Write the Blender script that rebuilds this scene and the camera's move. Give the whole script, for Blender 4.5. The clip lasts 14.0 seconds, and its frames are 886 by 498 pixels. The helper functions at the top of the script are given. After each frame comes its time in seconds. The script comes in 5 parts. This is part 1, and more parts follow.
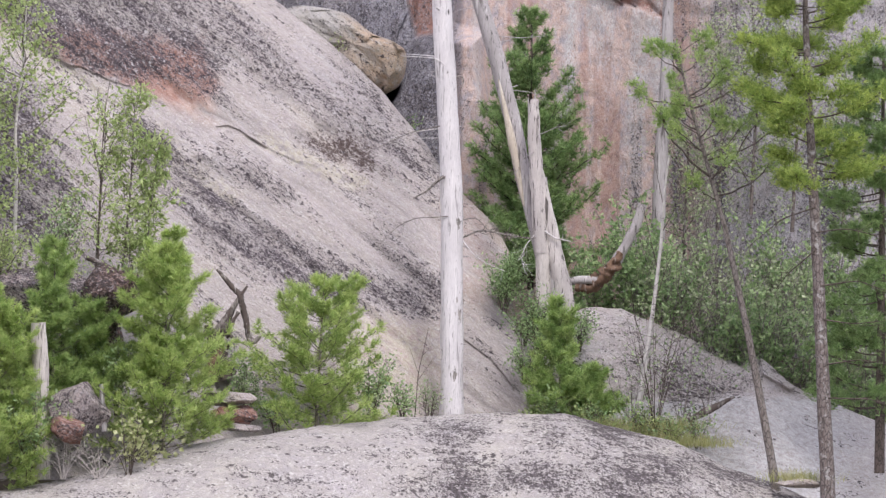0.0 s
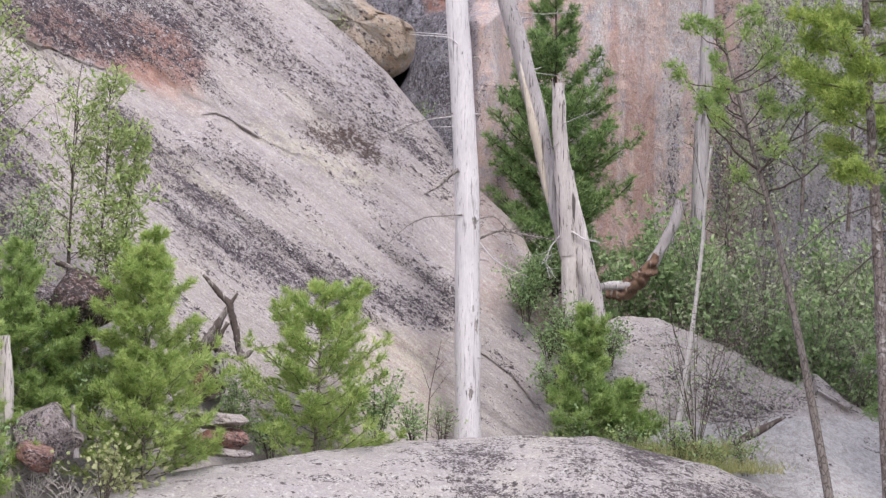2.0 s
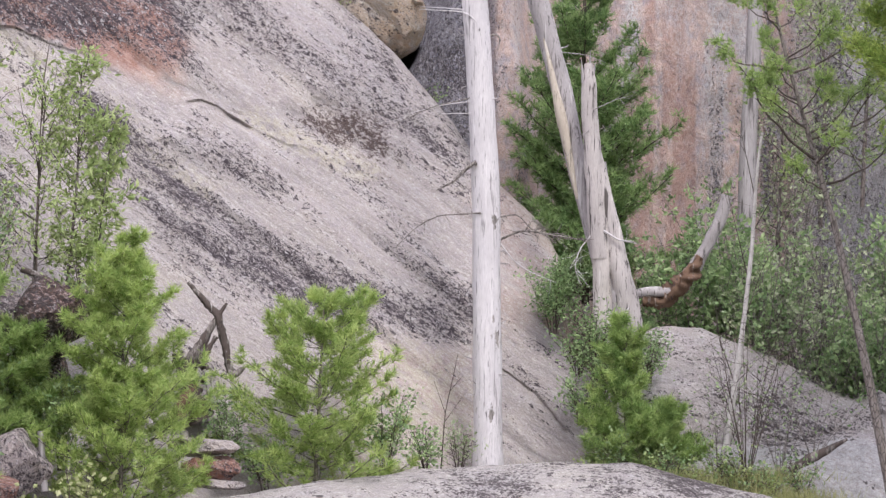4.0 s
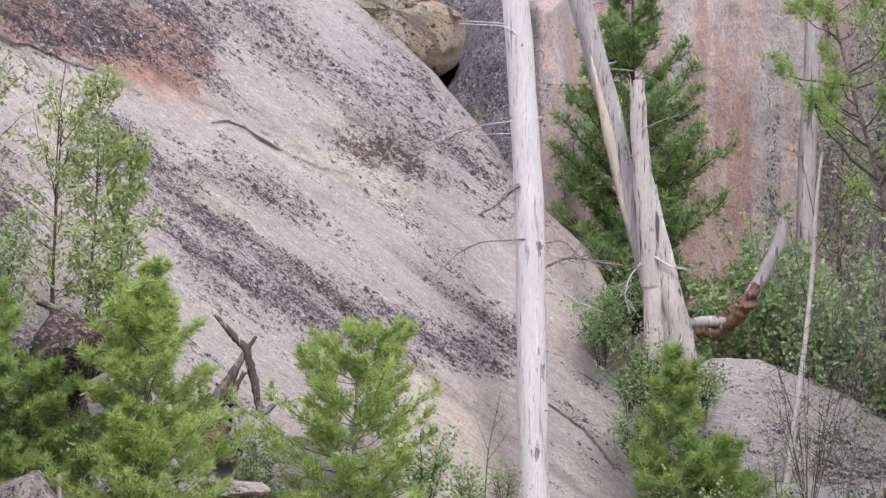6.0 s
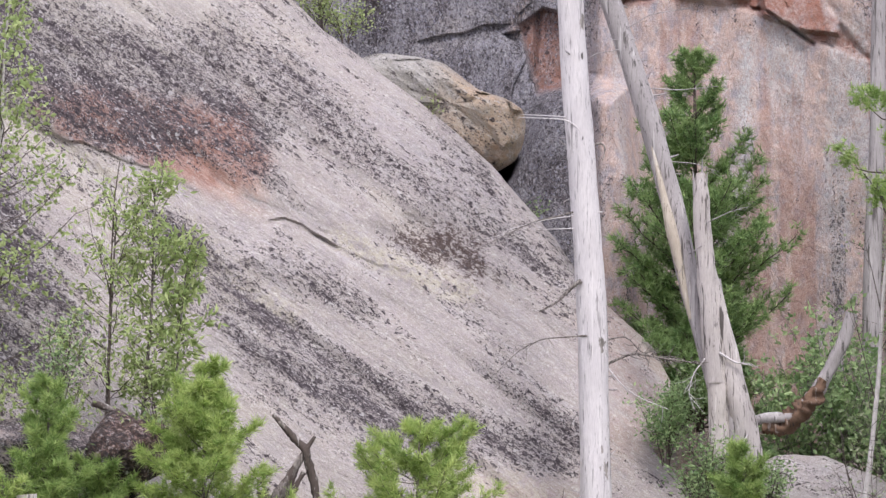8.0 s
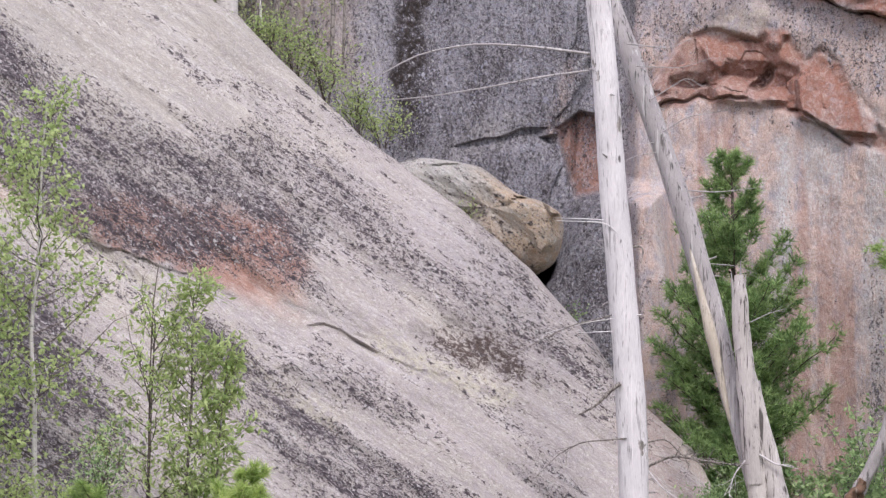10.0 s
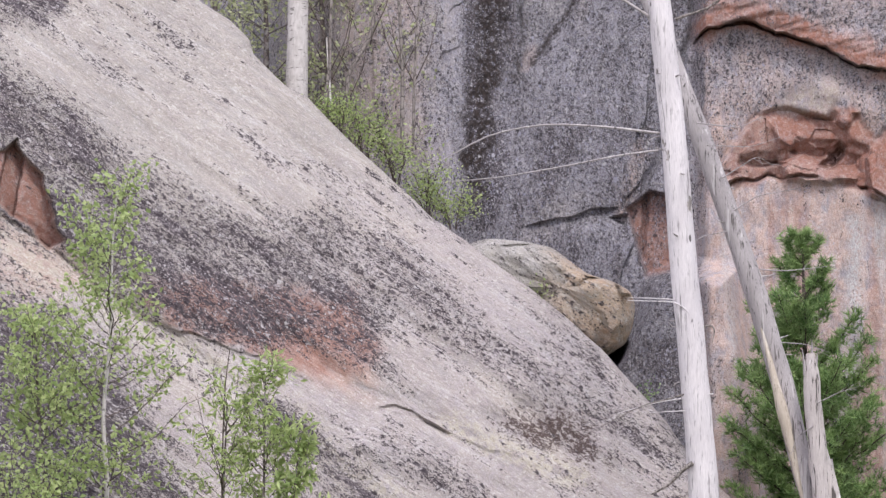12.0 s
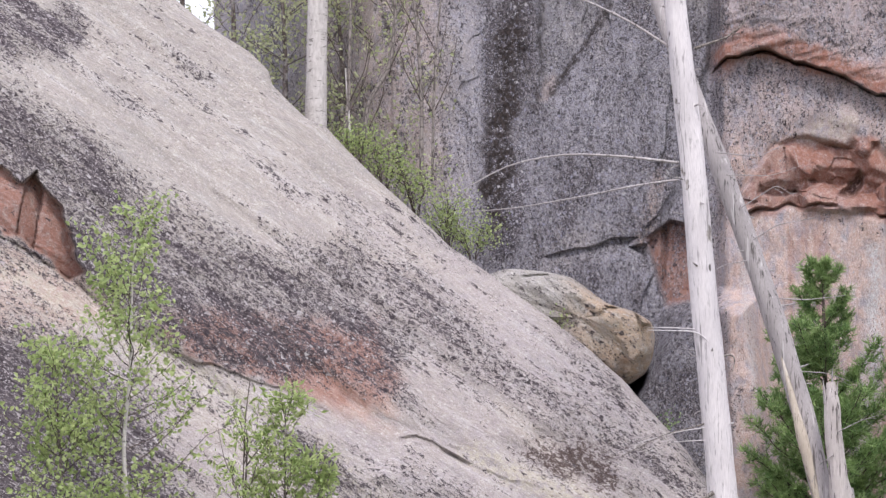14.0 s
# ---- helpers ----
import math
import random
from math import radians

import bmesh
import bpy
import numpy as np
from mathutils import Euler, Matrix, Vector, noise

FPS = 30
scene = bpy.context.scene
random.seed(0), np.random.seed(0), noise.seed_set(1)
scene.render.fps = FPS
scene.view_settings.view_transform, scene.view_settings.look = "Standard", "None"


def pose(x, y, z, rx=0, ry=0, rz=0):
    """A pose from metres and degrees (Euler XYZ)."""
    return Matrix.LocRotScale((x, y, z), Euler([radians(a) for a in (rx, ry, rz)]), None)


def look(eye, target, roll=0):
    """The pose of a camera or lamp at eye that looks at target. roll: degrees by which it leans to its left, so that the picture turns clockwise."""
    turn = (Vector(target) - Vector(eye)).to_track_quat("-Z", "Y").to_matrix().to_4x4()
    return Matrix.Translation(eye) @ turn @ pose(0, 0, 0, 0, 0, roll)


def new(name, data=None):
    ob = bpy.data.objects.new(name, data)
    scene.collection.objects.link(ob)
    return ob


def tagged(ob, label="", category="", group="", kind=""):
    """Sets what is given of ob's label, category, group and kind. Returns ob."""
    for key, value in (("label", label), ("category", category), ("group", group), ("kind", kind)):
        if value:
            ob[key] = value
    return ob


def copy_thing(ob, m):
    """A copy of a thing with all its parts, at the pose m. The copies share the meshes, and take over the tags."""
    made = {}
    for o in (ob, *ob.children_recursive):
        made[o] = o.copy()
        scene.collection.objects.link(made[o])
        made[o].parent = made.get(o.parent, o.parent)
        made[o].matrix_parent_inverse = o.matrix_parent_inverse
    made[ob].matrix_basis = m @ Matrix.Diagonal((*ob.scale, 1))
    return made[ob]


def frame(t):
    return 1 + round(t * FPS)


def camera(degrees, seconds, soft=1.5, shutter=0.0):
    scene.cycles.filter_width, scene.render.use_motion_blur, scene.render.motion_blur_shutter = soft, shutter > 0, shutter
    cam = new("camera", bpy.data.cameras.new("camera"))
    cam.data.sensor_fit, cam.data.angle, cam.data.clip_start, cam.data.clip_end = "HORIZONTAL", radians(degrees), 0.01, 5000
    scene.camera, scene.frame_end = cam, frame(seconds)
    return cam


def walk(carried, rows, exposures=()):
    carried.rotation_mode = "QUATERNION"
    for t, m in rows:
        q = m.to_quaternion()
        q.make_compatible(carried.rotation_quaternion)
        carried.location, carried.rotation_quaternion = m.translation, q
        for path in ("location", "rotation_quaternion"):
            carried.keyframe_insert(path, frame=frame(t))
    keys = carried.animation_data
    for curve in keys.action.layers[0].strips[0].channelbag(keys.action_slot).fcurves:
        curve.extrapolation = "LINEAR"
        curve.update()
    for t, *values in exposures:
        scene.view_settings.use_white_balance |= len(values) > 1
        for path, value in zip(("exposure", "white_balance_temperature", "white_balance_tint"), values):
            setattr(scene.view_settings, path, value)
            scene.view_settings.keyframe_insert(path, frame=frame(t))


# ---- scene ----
# ---- camera: a long lens that draws closer to a rock slope, tilting up it ----
UNIT = 0.0087          # metres per survey unit
PITCH = radians(2.0)
CENTRE = np.array([0.0, 0.0, 12.0])
RIGHT = np.array([1.0, 0.0, 0.0])
AHEAD = np.array([0.0, math.cos(PITCH), math.sin(PITCH)])
UP = np.array([0.0, -math.sin(PITCH), math.cos(PITCH)])
LENS = 5.0
REACH = 784 / math.tan(radians(LENS / 2)) * UNIT


def station(nearness):
    """Where the camera stands; 1 is its nearest place."""
    return CENTRE - AHEAD * (REACH / nearness)


def spot(u, v, y, nearness=1.0):
    """World place of survey coordinates (u across, v up, in units) at a depth of y metres, sighted from a station."""
    e = station(nearness)
    u, v, y = np.broadcast_arrays(np.asarray(u, float), np.asarray(v, float), np.asarray(y, float))
    q = CENTRE + UNIT * (u[..., None] * RIGHT + v[..., None] * UP)
    k = (y - e[1]) / (q[..., 1] - e[1])
    return e + (q - e) * k[..., None]


# seconds, nearness, aim across, aim up, roll
VIEWS = [
    (0.0, 0.7347, 224.7, -177.0, 1.05),
    (0.5, 0.7473, 221.6, -171.5, 0.95),
    (1.0, 0.7678, 214.1, -167.7, 0.99),
    (1.5, 0.7946, 204.4, -168.1, 0.99),
    (2.0, 0.8242, 194.1, -172.5, 0.94),
    (2.5, 0.8531, 185.4, -178.7, 0.86),
    (3.0, 0.8808, 178.4, -181.3, 0.76),
    (5.5, 0.9774, 117.1, -135.1, 0.42),
    (6.0, 0.9848, 89.1, -117.4, 0.29),
    (6.5, 0.9908, 57.4, -90.0, 0.14),
    (7.0, 0.9946, 26.9, -50.1, 0.07),
    (7.5, 0.9995, -0.0, 0.0, -0.0),
    (8.0, 0.9995, -18.6, 54.9, -0.14),
    (10.5, 0.9995, -113.5, 280.0, -0.75),
    (11.0, 0.9995, -148.1, 318.9, -0.9),
    (11.5, 0.9995, -182.3, 354.9, -0.98),
    (12.0, 0.9995, -209.3, 385.1, -1.01),
    (12.5, 0.9995, -225.8, 407.4, -1.07),
    (13.0, 0.9995, -234.4, 422.9, -1.13),
    (13.5, 0.9995, -239.5, 433.3, -1.21),
    (14.0, 0.9995, -243.2, 439.6, -1.24),
]
cam = camera(LENS, 14.0, soft=1.35)
walk(cam, [(t, look(Vector(station(n)), Vector(CENTRE + UNIT * (a * RIGHT + b * UP)), r)) for t, n, a, b, r in VIEWS],
     exposures=[(0.0, 0.58), (14.0, 0.55)])

# ---- light: a bright overcast day ----
world = bpy.data.worlds.new("overcast_sky")
scene.world = world
world.use_nodes = True
wn = world.node_tree
wn.nodes.clear()
sky = wn.nodes.new("ShaderNodeTexSky")
sky.sky_type = "NISHITA"
sky.sun_disc = False
sky.sun_elevation, sky.sun_rotation = radians(55), radians(200)
sky.dust_density = 3.0
veil = wn.nodes.new("ShaderNodeMix")
veil.data_type = "RGBA"
veil.inputs["Factor"].default_value = 0.75
veil.inputs[7].default_value = (9.2, 9.0, 10.7, 1)
back = wn.nodes.new("ShaderNodeBackground")
back.inputs["Strength"].default_value = 0.125
wout = wn.nodes.new("ShaderNodeOutputWorld")
wn.links.new(sky.outputs[0], veil.inputs[6])
wn.links.new(veil.outputs[2], back.inputs["Color"])
wn.links.new(back.outputs[0], wout.inputs["Surface"])
sun_data = bpy.data.lights.new("sun", "SUN")
sun_data.energy, sun_data.angle, sun_data.color = 1.7, radians(14), (1.0, 0.96, 0.93)
sun = new("sun", sun_data)
sun.matrix_world = look((0, 0, 60), (-10, 28, 17))

# ---- numbers and noise ----
RNG = np.random.default_rng(7)


def lattice(ix, iy, seed):
    h = (ix.astype(np.int64) * 374761393 + iy.astype(np.int64) * 668265263 + seed * 144665) & 0x7FFFFFFF
    h = ((h ^ (h >> 13)) * 1274126177) & 0x7FFFFFFF
    return ((h ^ (h >> 16)) & 0xFFFF) / 65535.0


def value_noise(x, y, seed=0):
    ix, iy = np.floor(x), np.floor(y)
    fx, fy = x - ix, y - iy
    fx, fy = fx * fx * (3 - 2 * fx), fy * fy * (3 - 2 * fy)
    a, b = lattice(ix, iy, seed), lattice(ix + 1, iy, seed)
    c, d = lattice(ix, iy + 1, seed), lattice(ix + 1, iy + 1, seed)
    return (a + (b - a) * fx) * (1 - fy) + (c + (d - c) * fx) * fy


def fbm(x, y, octaves=4, seed=0):
    """Cloudy noise about 0, within about half a unit of it."""
    total, amp, size = 0.0, 0.5, 0.0
    for o in range(octaves):
        total = total + amp * (value_noise(x * 2**o, y * 2**o, seed + 17 * o) - 0.5)
        size += amp
        amp *= 0.5
    return total / size


def step(x, lo, hi):
    t = np.clip((x - lo) / (hi - lo), 0, 1)
    return t * t * (3 - 2 * t)


def along(x, pts):
    """Height of a line of (across, up) points."""
    pts = sorted(pts)
    return np.interp(x, [p[0] for p in pts], [p[1] for p in pts])


def line_distance(u, v, pts):
    best = np.full(np.shape(u), 1e9)
    for (ax, ay), (bx, by) in zip(pts, pts[1:]):
        dx, dy = bx - ax, by - ay
        t = np.clip(((u - ax) * dx + (v - ay) * dy) / (dx * dx + dy * dy), 0, 1)
        best = np.minimum(best, np.hypot(u - ax - t * dx, v - ay - t * dy))
    return best


def band(u, v, pts, width):
    return 1 - step(line_distance(u, v, pts), 0, width)


def within(u, v, pts, soft):
    """1 inside a ring of points, falling to 0 outside over soft units either side."""
    ring = pts + pts[:1]
    odd = np.zeros(np.shape(u), bool)
    for (ax, ay), (bx, by) in zip(ring, ring[1:]):
        if ay != by:
            odd ^= ((ay > v) != (by > v)) & (u < (bx - ax) * (v - ay) / (by - ay) + ax)
    d = line_distance(u, v, ring)
    return step(np.where(odd, d, -d), -soft, soft)


def overhang(u, v, pts, depth, fall, soft=12):
    """How far the rock steps in just below a line of points, easing out again lower down."""
    below = along(u, pts) - v
    ends = step(u, pts[0][0] - soft, pts[0][0] + soft) * (1 - step(u, pts[-1][0] - soft, pts[-1][0] + soft))
    return depth * ends * step(below, -1, 3) * (1 - step(below, 3, fall))


def cell_noise(x, y, seed=0, tilt=0.0):
    """Random value of the nearest scattered point, and how near the border to the next one is."""
    ix, iy = np.floor(x), np.floor(y)
    near, second, value = np.full(np.shape(x), 9.0), np.full(np.shape(x), 9.0), np.zeros(np.shape(x))
    for a in (-1, 0, 1):
        for b in (-1, 0, 1):
            cx, cy = ix + a, iy + b
            d = np.hypot(cx + lattice(cx, cy, seed) - x, cy + lattice(cx, cy, seed + 1) - y)
            closer = d < near
            second = np.where(closer, near, np.minimum(second, d))
            lean = (lattice(cx, cy, seed + 3) - 0.5) * (x - cx - 0.5) + (lattice(cx, cy, seed + 4) - 0.5) * (y - cy - 0.5)
            value = np.where(closer, lattice(cx, cy, seed + 2) + tilt * lean, value)
            near = np.where(closer, d, near)
    return value, second - near


# ---- mesh makers ----
class Geo:
    """Collects points and faces for one mesh."""

    def __init__(self):
        self.points, self.loops, self.totals, self.count = [], [], [], 0

    def add(self, pts, faces):
        pts, faces = np.asarray(pts, float).reshape(-1, 3), np.asarray(faces, np.int64)
        self.points.append(pts)
        self.loops.append((faces + self.count).ravel())
        self.totals.append(np.full(len(faces), faces.shape[1]))
        self.count += len(pts)
        return self

    def tube(self, path, radii, sides=7, rough=0.0, seed=0, cap=True):
        path = np.asarray(path, float)
        n = len(path)
        radii = np.broadcast_to(np.asarray(radii, float), (n,))
        t = np.gradient(path, axis=0)
        t /= np.linalg.norm(t, axis=1, keepdims=True) + 1e-9
        ref = np.array([0.0, 1.0, 0.0]) if abs(t[:, 1]).mean() < 0.8 else np.array([1.0, 0.0, 0.0])
        a = np.cross(t, ref)
        a /= np.linalg.norm(a, axis=1, keepdims=True) + 1e-9
        b = np.cross(t, a)
        ang = np.linspace(0, 2 * math.pi, sides, endpoint=False)
        r = radii[:, None] * np.ones(sides)
        if rough:
            s = np.arange(n)[:, None] * 0.45
            r = r * (1 + rough * 2 * fbm(np.cos(ang)[None] * 1.7 + 5 + s * 0.0 + seed * 3.1, s + np.sin(ang)[None] * 1.7, 3, seed))
        ring = path[:, None] + r[..., None] * (np.cos(ang)[None, :, None] * a[:, None] + np.sin(ang)[None, :, None] * b[:, None])
        i, j = np.meshgrid(np.arange(n - 1), np.arange(sides), indexing="ij")
        k = (j + 1) % sides
        self.add(ring, np.stack([i * sides + j, i * sides + k, (i + 1) * sides + k, (i + 1) * sides + j], -1).reshape(-1, 4))
        if cap:
            for end in (0, n - 1):
                c = self.count
                self.add(np.vstack([ring[end], path[end]]), np.array([[q, (q + 1) % sides, sides] for q in range(sides)]))
        return self

    def grid(self, pts):
        n, m = pts.shape[:2]
        i, j = np.meshgrid(np.arange(n - 1), np.arange(m - 1), indexing="ij")
        f = np.stack([i * m + j, i * m + j + 1, (i + 1) * m + j + 1, (i + 1) * m + j], -1).reshape(-1, 4)
        return self.add(pts, f)

    def mesh(self, name, smooth=True, attributes=None):
        me = bpy.data.meshes.new(name)
        pts, loops, totals = np.vstack(self.points), np.concatenate(self.loops), np.concatenate(self.totals)
        me.vertices.add(len(pts))
        me.vertices.foreach_set("co", pts.ravel())
        me.loops.add(len(loops))
        me.loops.foreach_set("vertex_index", loops.astype(np.int32))
        me.polygons.add(len(totals))
        me.polygons.foreach_set("loop_start", np.r_[0, np.cumsum(totals)[:-1]].astype(np.int32))
        me.polygons.foreach_set("loop_total", totals.astype(np.int32))
        me.polygons.foreach_set("use_smooth", np.full(len(totals), smooth))
        for key, values in (attributes or {}).items():
            at = me.attributes.new(key, "FLOAT", "POINT")
            at.data.foreach_set("value", np.asarray(values, np.float32).ravel())
        me.update(calc_edges=True)
        me.validate()
        return me


def thing(name, label, category, place=(0, 0, 0), group="", kind=""):
    ob = new(name)
    ob.location = [float(c) for c in place]
    return tagged(ob, label, category, group, kind)


def part(name, geo, material, parent, label="", smooth=True, attributes=None):
    """One mesh under a thing; its points are given in world metres."""
    base, holder = np.zeros(3), parent
    while holder:
        base, holder = base + np.array(holder.location), holder.parent
    if isinstance(geo, Geo):
        geo.points = [p - base for p in geo.points]
        geo = geo.mesh(name, smooth, attributes)
    geo.materials.append(material)
    ob = new(name, geo)
    ob.parent = parent
    return tagged(ob, label)


def solid(name, geo, material, label, category, kind="", smooth=True, attributes=None, group=""):
    me = geo.mesh(name, smooth, attributes)
    me.materials.append(material)
    if smooth:
        me.set_sharp_from_angle(angle=radians(38))
    return tagged(new(name, me), label, category, group, kind)


def smooth_path(pts, n):
    """A soft curve of n points through the given ones."""
    pts = np.asarray(pts, float)
    d = np.r_[0, np.cumsum(np.linalg.norm(np.diff(pts, axis=0), axis=1))]
    t = np.linspace(0, d[-1], n)
    out = np.stack([np.interp(t, d, pts[:, c]) for c in range(3)], 1)
    for _ in range(max(1, n // 12)):
        out[1:-1] = (out[:-2] + 2 * out[1:-1] + out[2:]) / 4
    return out


# ---- materials ----
class Shade:
    """A small node builder."""

    def __init__(self, name):
        self.material = bpy.data.materials.new(name)
        self.material.use_nodes = True
        self.tree = self.material.node_tree
        self.bsdf = self.tree.nodes["Principled BSDF"]
        self.position = self.tree.nodes.new("ShaderNodeNewGeometry").outputs["Position"]

    def put(self, socket, value):
        if isinstance(value, bpy.types.NodeSocket):
            self.tree.links.new(value, socket)
        elif isinstance(value, (tuple, list)) and len(value) == 3 and socket.type == "RGBA":
            socket.default_value = (*value, 1)
        else:
            socket.default_value = value

    def node(self, kind, **inputs):
        n = self.tree.nodes.new(kind)
        for key, value in inputs.items():
            self.put(n.inputs[key.replace("_", " ")], value)
        return n

    def vector(self, scale=(1, 1, 1), turn=(0, 0, 0), source=None):
        n = self.tree.nodes.new("ShaderNodeMapping")
        n.vector_type = "TEXTURE"
        n.inputs["Scale"].default_value = [1 / a for a in scale]
        n.inputs["Rotation"].default_value = [radians(a) for a in turn]
        self.tree.links.new(source or self.position, n.inputs["Vector"])
        return n.outputs[0]

    def noise(self, scale, detail=4.0, vector=None, rough=0.55, warp=0.0):
        n = self.node("ShaderNodeTexNoise", Scale=scale, Detail=detail, Roughness=rough, Distortion=warp)
        self.tree.links.new(vector or self.position, n.inputs["Vector"])
        return n.outputs[0]

    def cells(self, scale, vector=None, feature="F1", out="Distance"):
        n = self.tree.nodes.new("ShaderNodeTexVoronoi")
        n.feature = feature
        n.inputs["Scale"].default_value = scale
        self.tree.links.new(vector or self.position, n.inputs["Vector"])
        return n.outputs[out]

    def mix(self, factor, a, b, kind="MIX"):
        n = self.tree.nodes.new("ShaderNodeMix")
        n.data_type, n.blend_type = "RGBA", kind
        self.put(n.inputs[0], factor)
        self.put(n.inputs[6], a)
        self.put(n.inputs[7], b)
        return n.outputs[2]

    def sum(self, operation, a, b=0.0, c=0.0):
        n = self.tree.nodes.new("ShaderNodeMath")
        n.operation = operation
        for socket, value in zip(n.inputs, (a, b, c)):
            self.put(socket, value)
        return n.outputs[0]

    def ramp(self, value, lo, hi, out_lo=0.0, out_hi=1.0):
        n = self.tree.nodes.new("ShaderNodeMapRange")
        n.interpolation_type = "SMOOTHSTEP"
        for key, x in (("Value", value), ("From Min", lo), ("From Max", hi), ("To Min", out_lo), ("To Max", out_hi)):
            self.put(n.inputs[key], x)
        return n.outputs[0]

    def mark(self, name):
        n = self.tree.nodes.new("ShaderNodeAttribute")
        n.attribute_name = name
        return n.outputs["Fac"]

    def island(self):
        return self.tree.nodes.new("ShaderNodeNewGeometry").outputs["Random Per Island"]

    def each(self):
        return self.tree.nodes.new("ShaderNodeObjectInfo").outputs["Random"]

    def finish(self, colour, rough=0.9, height=None, strength=0.5, distance=0.02, specular=0.25):
        self.put(self.bsdf.inputs["Base Color"], colour)
        self.put(self.bsdf.inputs["Roughness"], rough)
        self.bsdf.inputs["Specular IOR Level"].default_value = specular
        if height is not None:
            b = self.node("ShaderNodeBump", Strength=strength, Distance=distance, Height=height)
            self.tree.links.new(b.outputs[0], self.bsdf.inputs["Normal"])
        return self.material


def rock_material(name, light, shade, dark, pink, pale, red, streak=(0, 38, 0), stretch=0.3, fine=1.0, salt=1.0, cover=0.9):
    """Weathered granite: marks on the mesh say where lichen, stains, fresh faces and painted shade lie."""
    s = Shade(name)
    flow = s.vector((stretch, 1, 1), streak)
    wide = s.noise(0.9, 5, flow, 0.6, 0.6)
    mid = s.noise(5.0 * fine, 5, flow, 0.65, 0.4)
    small = s.noise(22.0 * fine, 4, flow, 0.7)
    grain = s.noise(75.0, 3, None, 0.7)
    blot = s.noise(9.0 * fine, 6, None, 0.72, 0.5)
    runs = s.noise(4.5, 4, s.vector((stretch * 0.25, 1, 1), streak), 0.6)
    colour = s.mix(s.ramp(wide, 0.3, 0.7), light, shade)
    tone = s.noise(0.8, 4, s.vector((max(stretch, 0.3) * 1.2, 1, 1), streak), 0.6)
    colour = s.mix(s.ramp(tone, 0.52, 0.66, 0.0, 0.55), colour, s.mix(0.5, light, (0.40, 0.37, 0.44)))
    colour = s.mix(s.ramp(tone, 0.46, 0.34, 0.0, 0.5), colour, s.mix(0.6, light, pale))
    colour = s.mix(s.sum("MULTIPLY", s.mark("tan"), s.ramp(mid, 0.2, 0.5, 0.6, 1.0)), colour, s.mix(s.ramp(runs, 0.35, 0.65), (0.262, 0.252, 0.228), (0.345, 0.33, 0.302)))
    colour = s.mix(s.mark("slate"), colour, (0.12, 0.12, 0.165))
    colour = s.mix(s.sum("MULTIPLY", s.mark("pink"), s.ramp(mid, 0.25, 0.62)), colour, pink)
    colour = s.mix(s.sum("MULTIPLY", s.mark("pale"), s.ramp(blot, 0.38, 0.6)), colour, pale)
    colour = s.mix(s.sum("MULTIPLY", s.mark("red"), s.ramp(blot, 0.34, 0.55, 0.5, 1.0)), colour, s.mix(s.ramp(mid, 0.35, 0.65), red, s.mix(0.25, red, pink)))
    colour = s.mix(s.sum("MULTIPLY", s.mark("white"), s.ramp(small, 0.3, 0.6)), colour, (0.55, 0.55, 0.56))
    colour = s.mix(s.ramp(small, 0.3, 0.72), s.mix(0.2, colour, (0.12, 0.11, 0.11)), s.mix(0.2, colour, (0.75, 0.73, 0.7)))
    spots = s.ramp(s.cells(17.0 * fine), 0.16, 0.26, 1.0, 0.0)
    colour = s.mix(s.sum("MULTIPLY", s.sum("MULTIPLY", spots, s.ramp(mid, 0.45, 0.6)), 0.55), colour, (0.6, 0.6, 0.57))
    crust = s.vector((0.5 + 0.5 * max(0.3, stretch), 1, 1), streak)
    shake = s.node("ShaderNodeTexNoise", Scale=20.0 * fine, Detail=4.0)
    s.tree.links.new(crust, shake.inputs["Vector"])
    bent = s.node("ShaderNodeVectorMath")
    bent.operation = "MULTIPLY_ADD"
    s.tree.links.new(shake.outputs["Color"], bent.inputs[0])
    bent.inputs[1].default_value = (0.13, 0.13, 0.13)
    s.tree.links.new(crust, bent.inputs[2])
    density = s.sum("ADD", s.mark("lichen"), s.sum("MULTIPLY", s.sum("SUBTRACT", s.noise(1.7, 4, flow, 0.65, 0.5), 0.5), 1.7))
    density = s.sum("ADD", density, s.sum("MULTIPLY", s.sum("SUBTRACT", mid, 0.5), 1.1))
    density = s.sum("ADD", density, s.sum("MULTIPLY", s.sum("SUBTRACT", runs, 0.5), 2.0))
    colour = s.mix(s.ramp(runs, 0.36, 0.66, 0.16, 0.0), colour, (0.18, 0.16, 0.17))
    colour = s.mix(s.ramp(runs, 0.5, 0.7, 0.0, 0.3), colour, s.mix(0.5, light, (0.8, 0.77, 0.77)))
    colour = s.mix(s.ramp(density, 0.72, 1.15, 0.0, 0.6), colour, s.mix(s.ramp(mid, 0.4, 0.6), (0.19, 0.145, 0.168), (0.27, 0.225, 0.238)))
    colour = s.mix(s.ramp(grain, 0.34, 0.70), s.mix(0.36, colour, (0.08, 0.07, 0.07)), s.mix(0.18, colour, (0.8, 0.78, 0.77)))
    pale_spot = s.node("ShaderNodeTexVoronoi", Scale=26.0 * fine)
    s.tree.links.new(bent.outputs[0], pale_spot.inputs["Vector"])
    light_on = s.sum("MULTIPLY", s.ramp(s.node("ShaderNodeSeparateColor", Color=pale_spot.outputs["Color"]).outputs[1], 0.74, 0.80), s.ramp(pale_spot.outputs["Distance"], 0.2, 0.5, 0.42, 0.0))
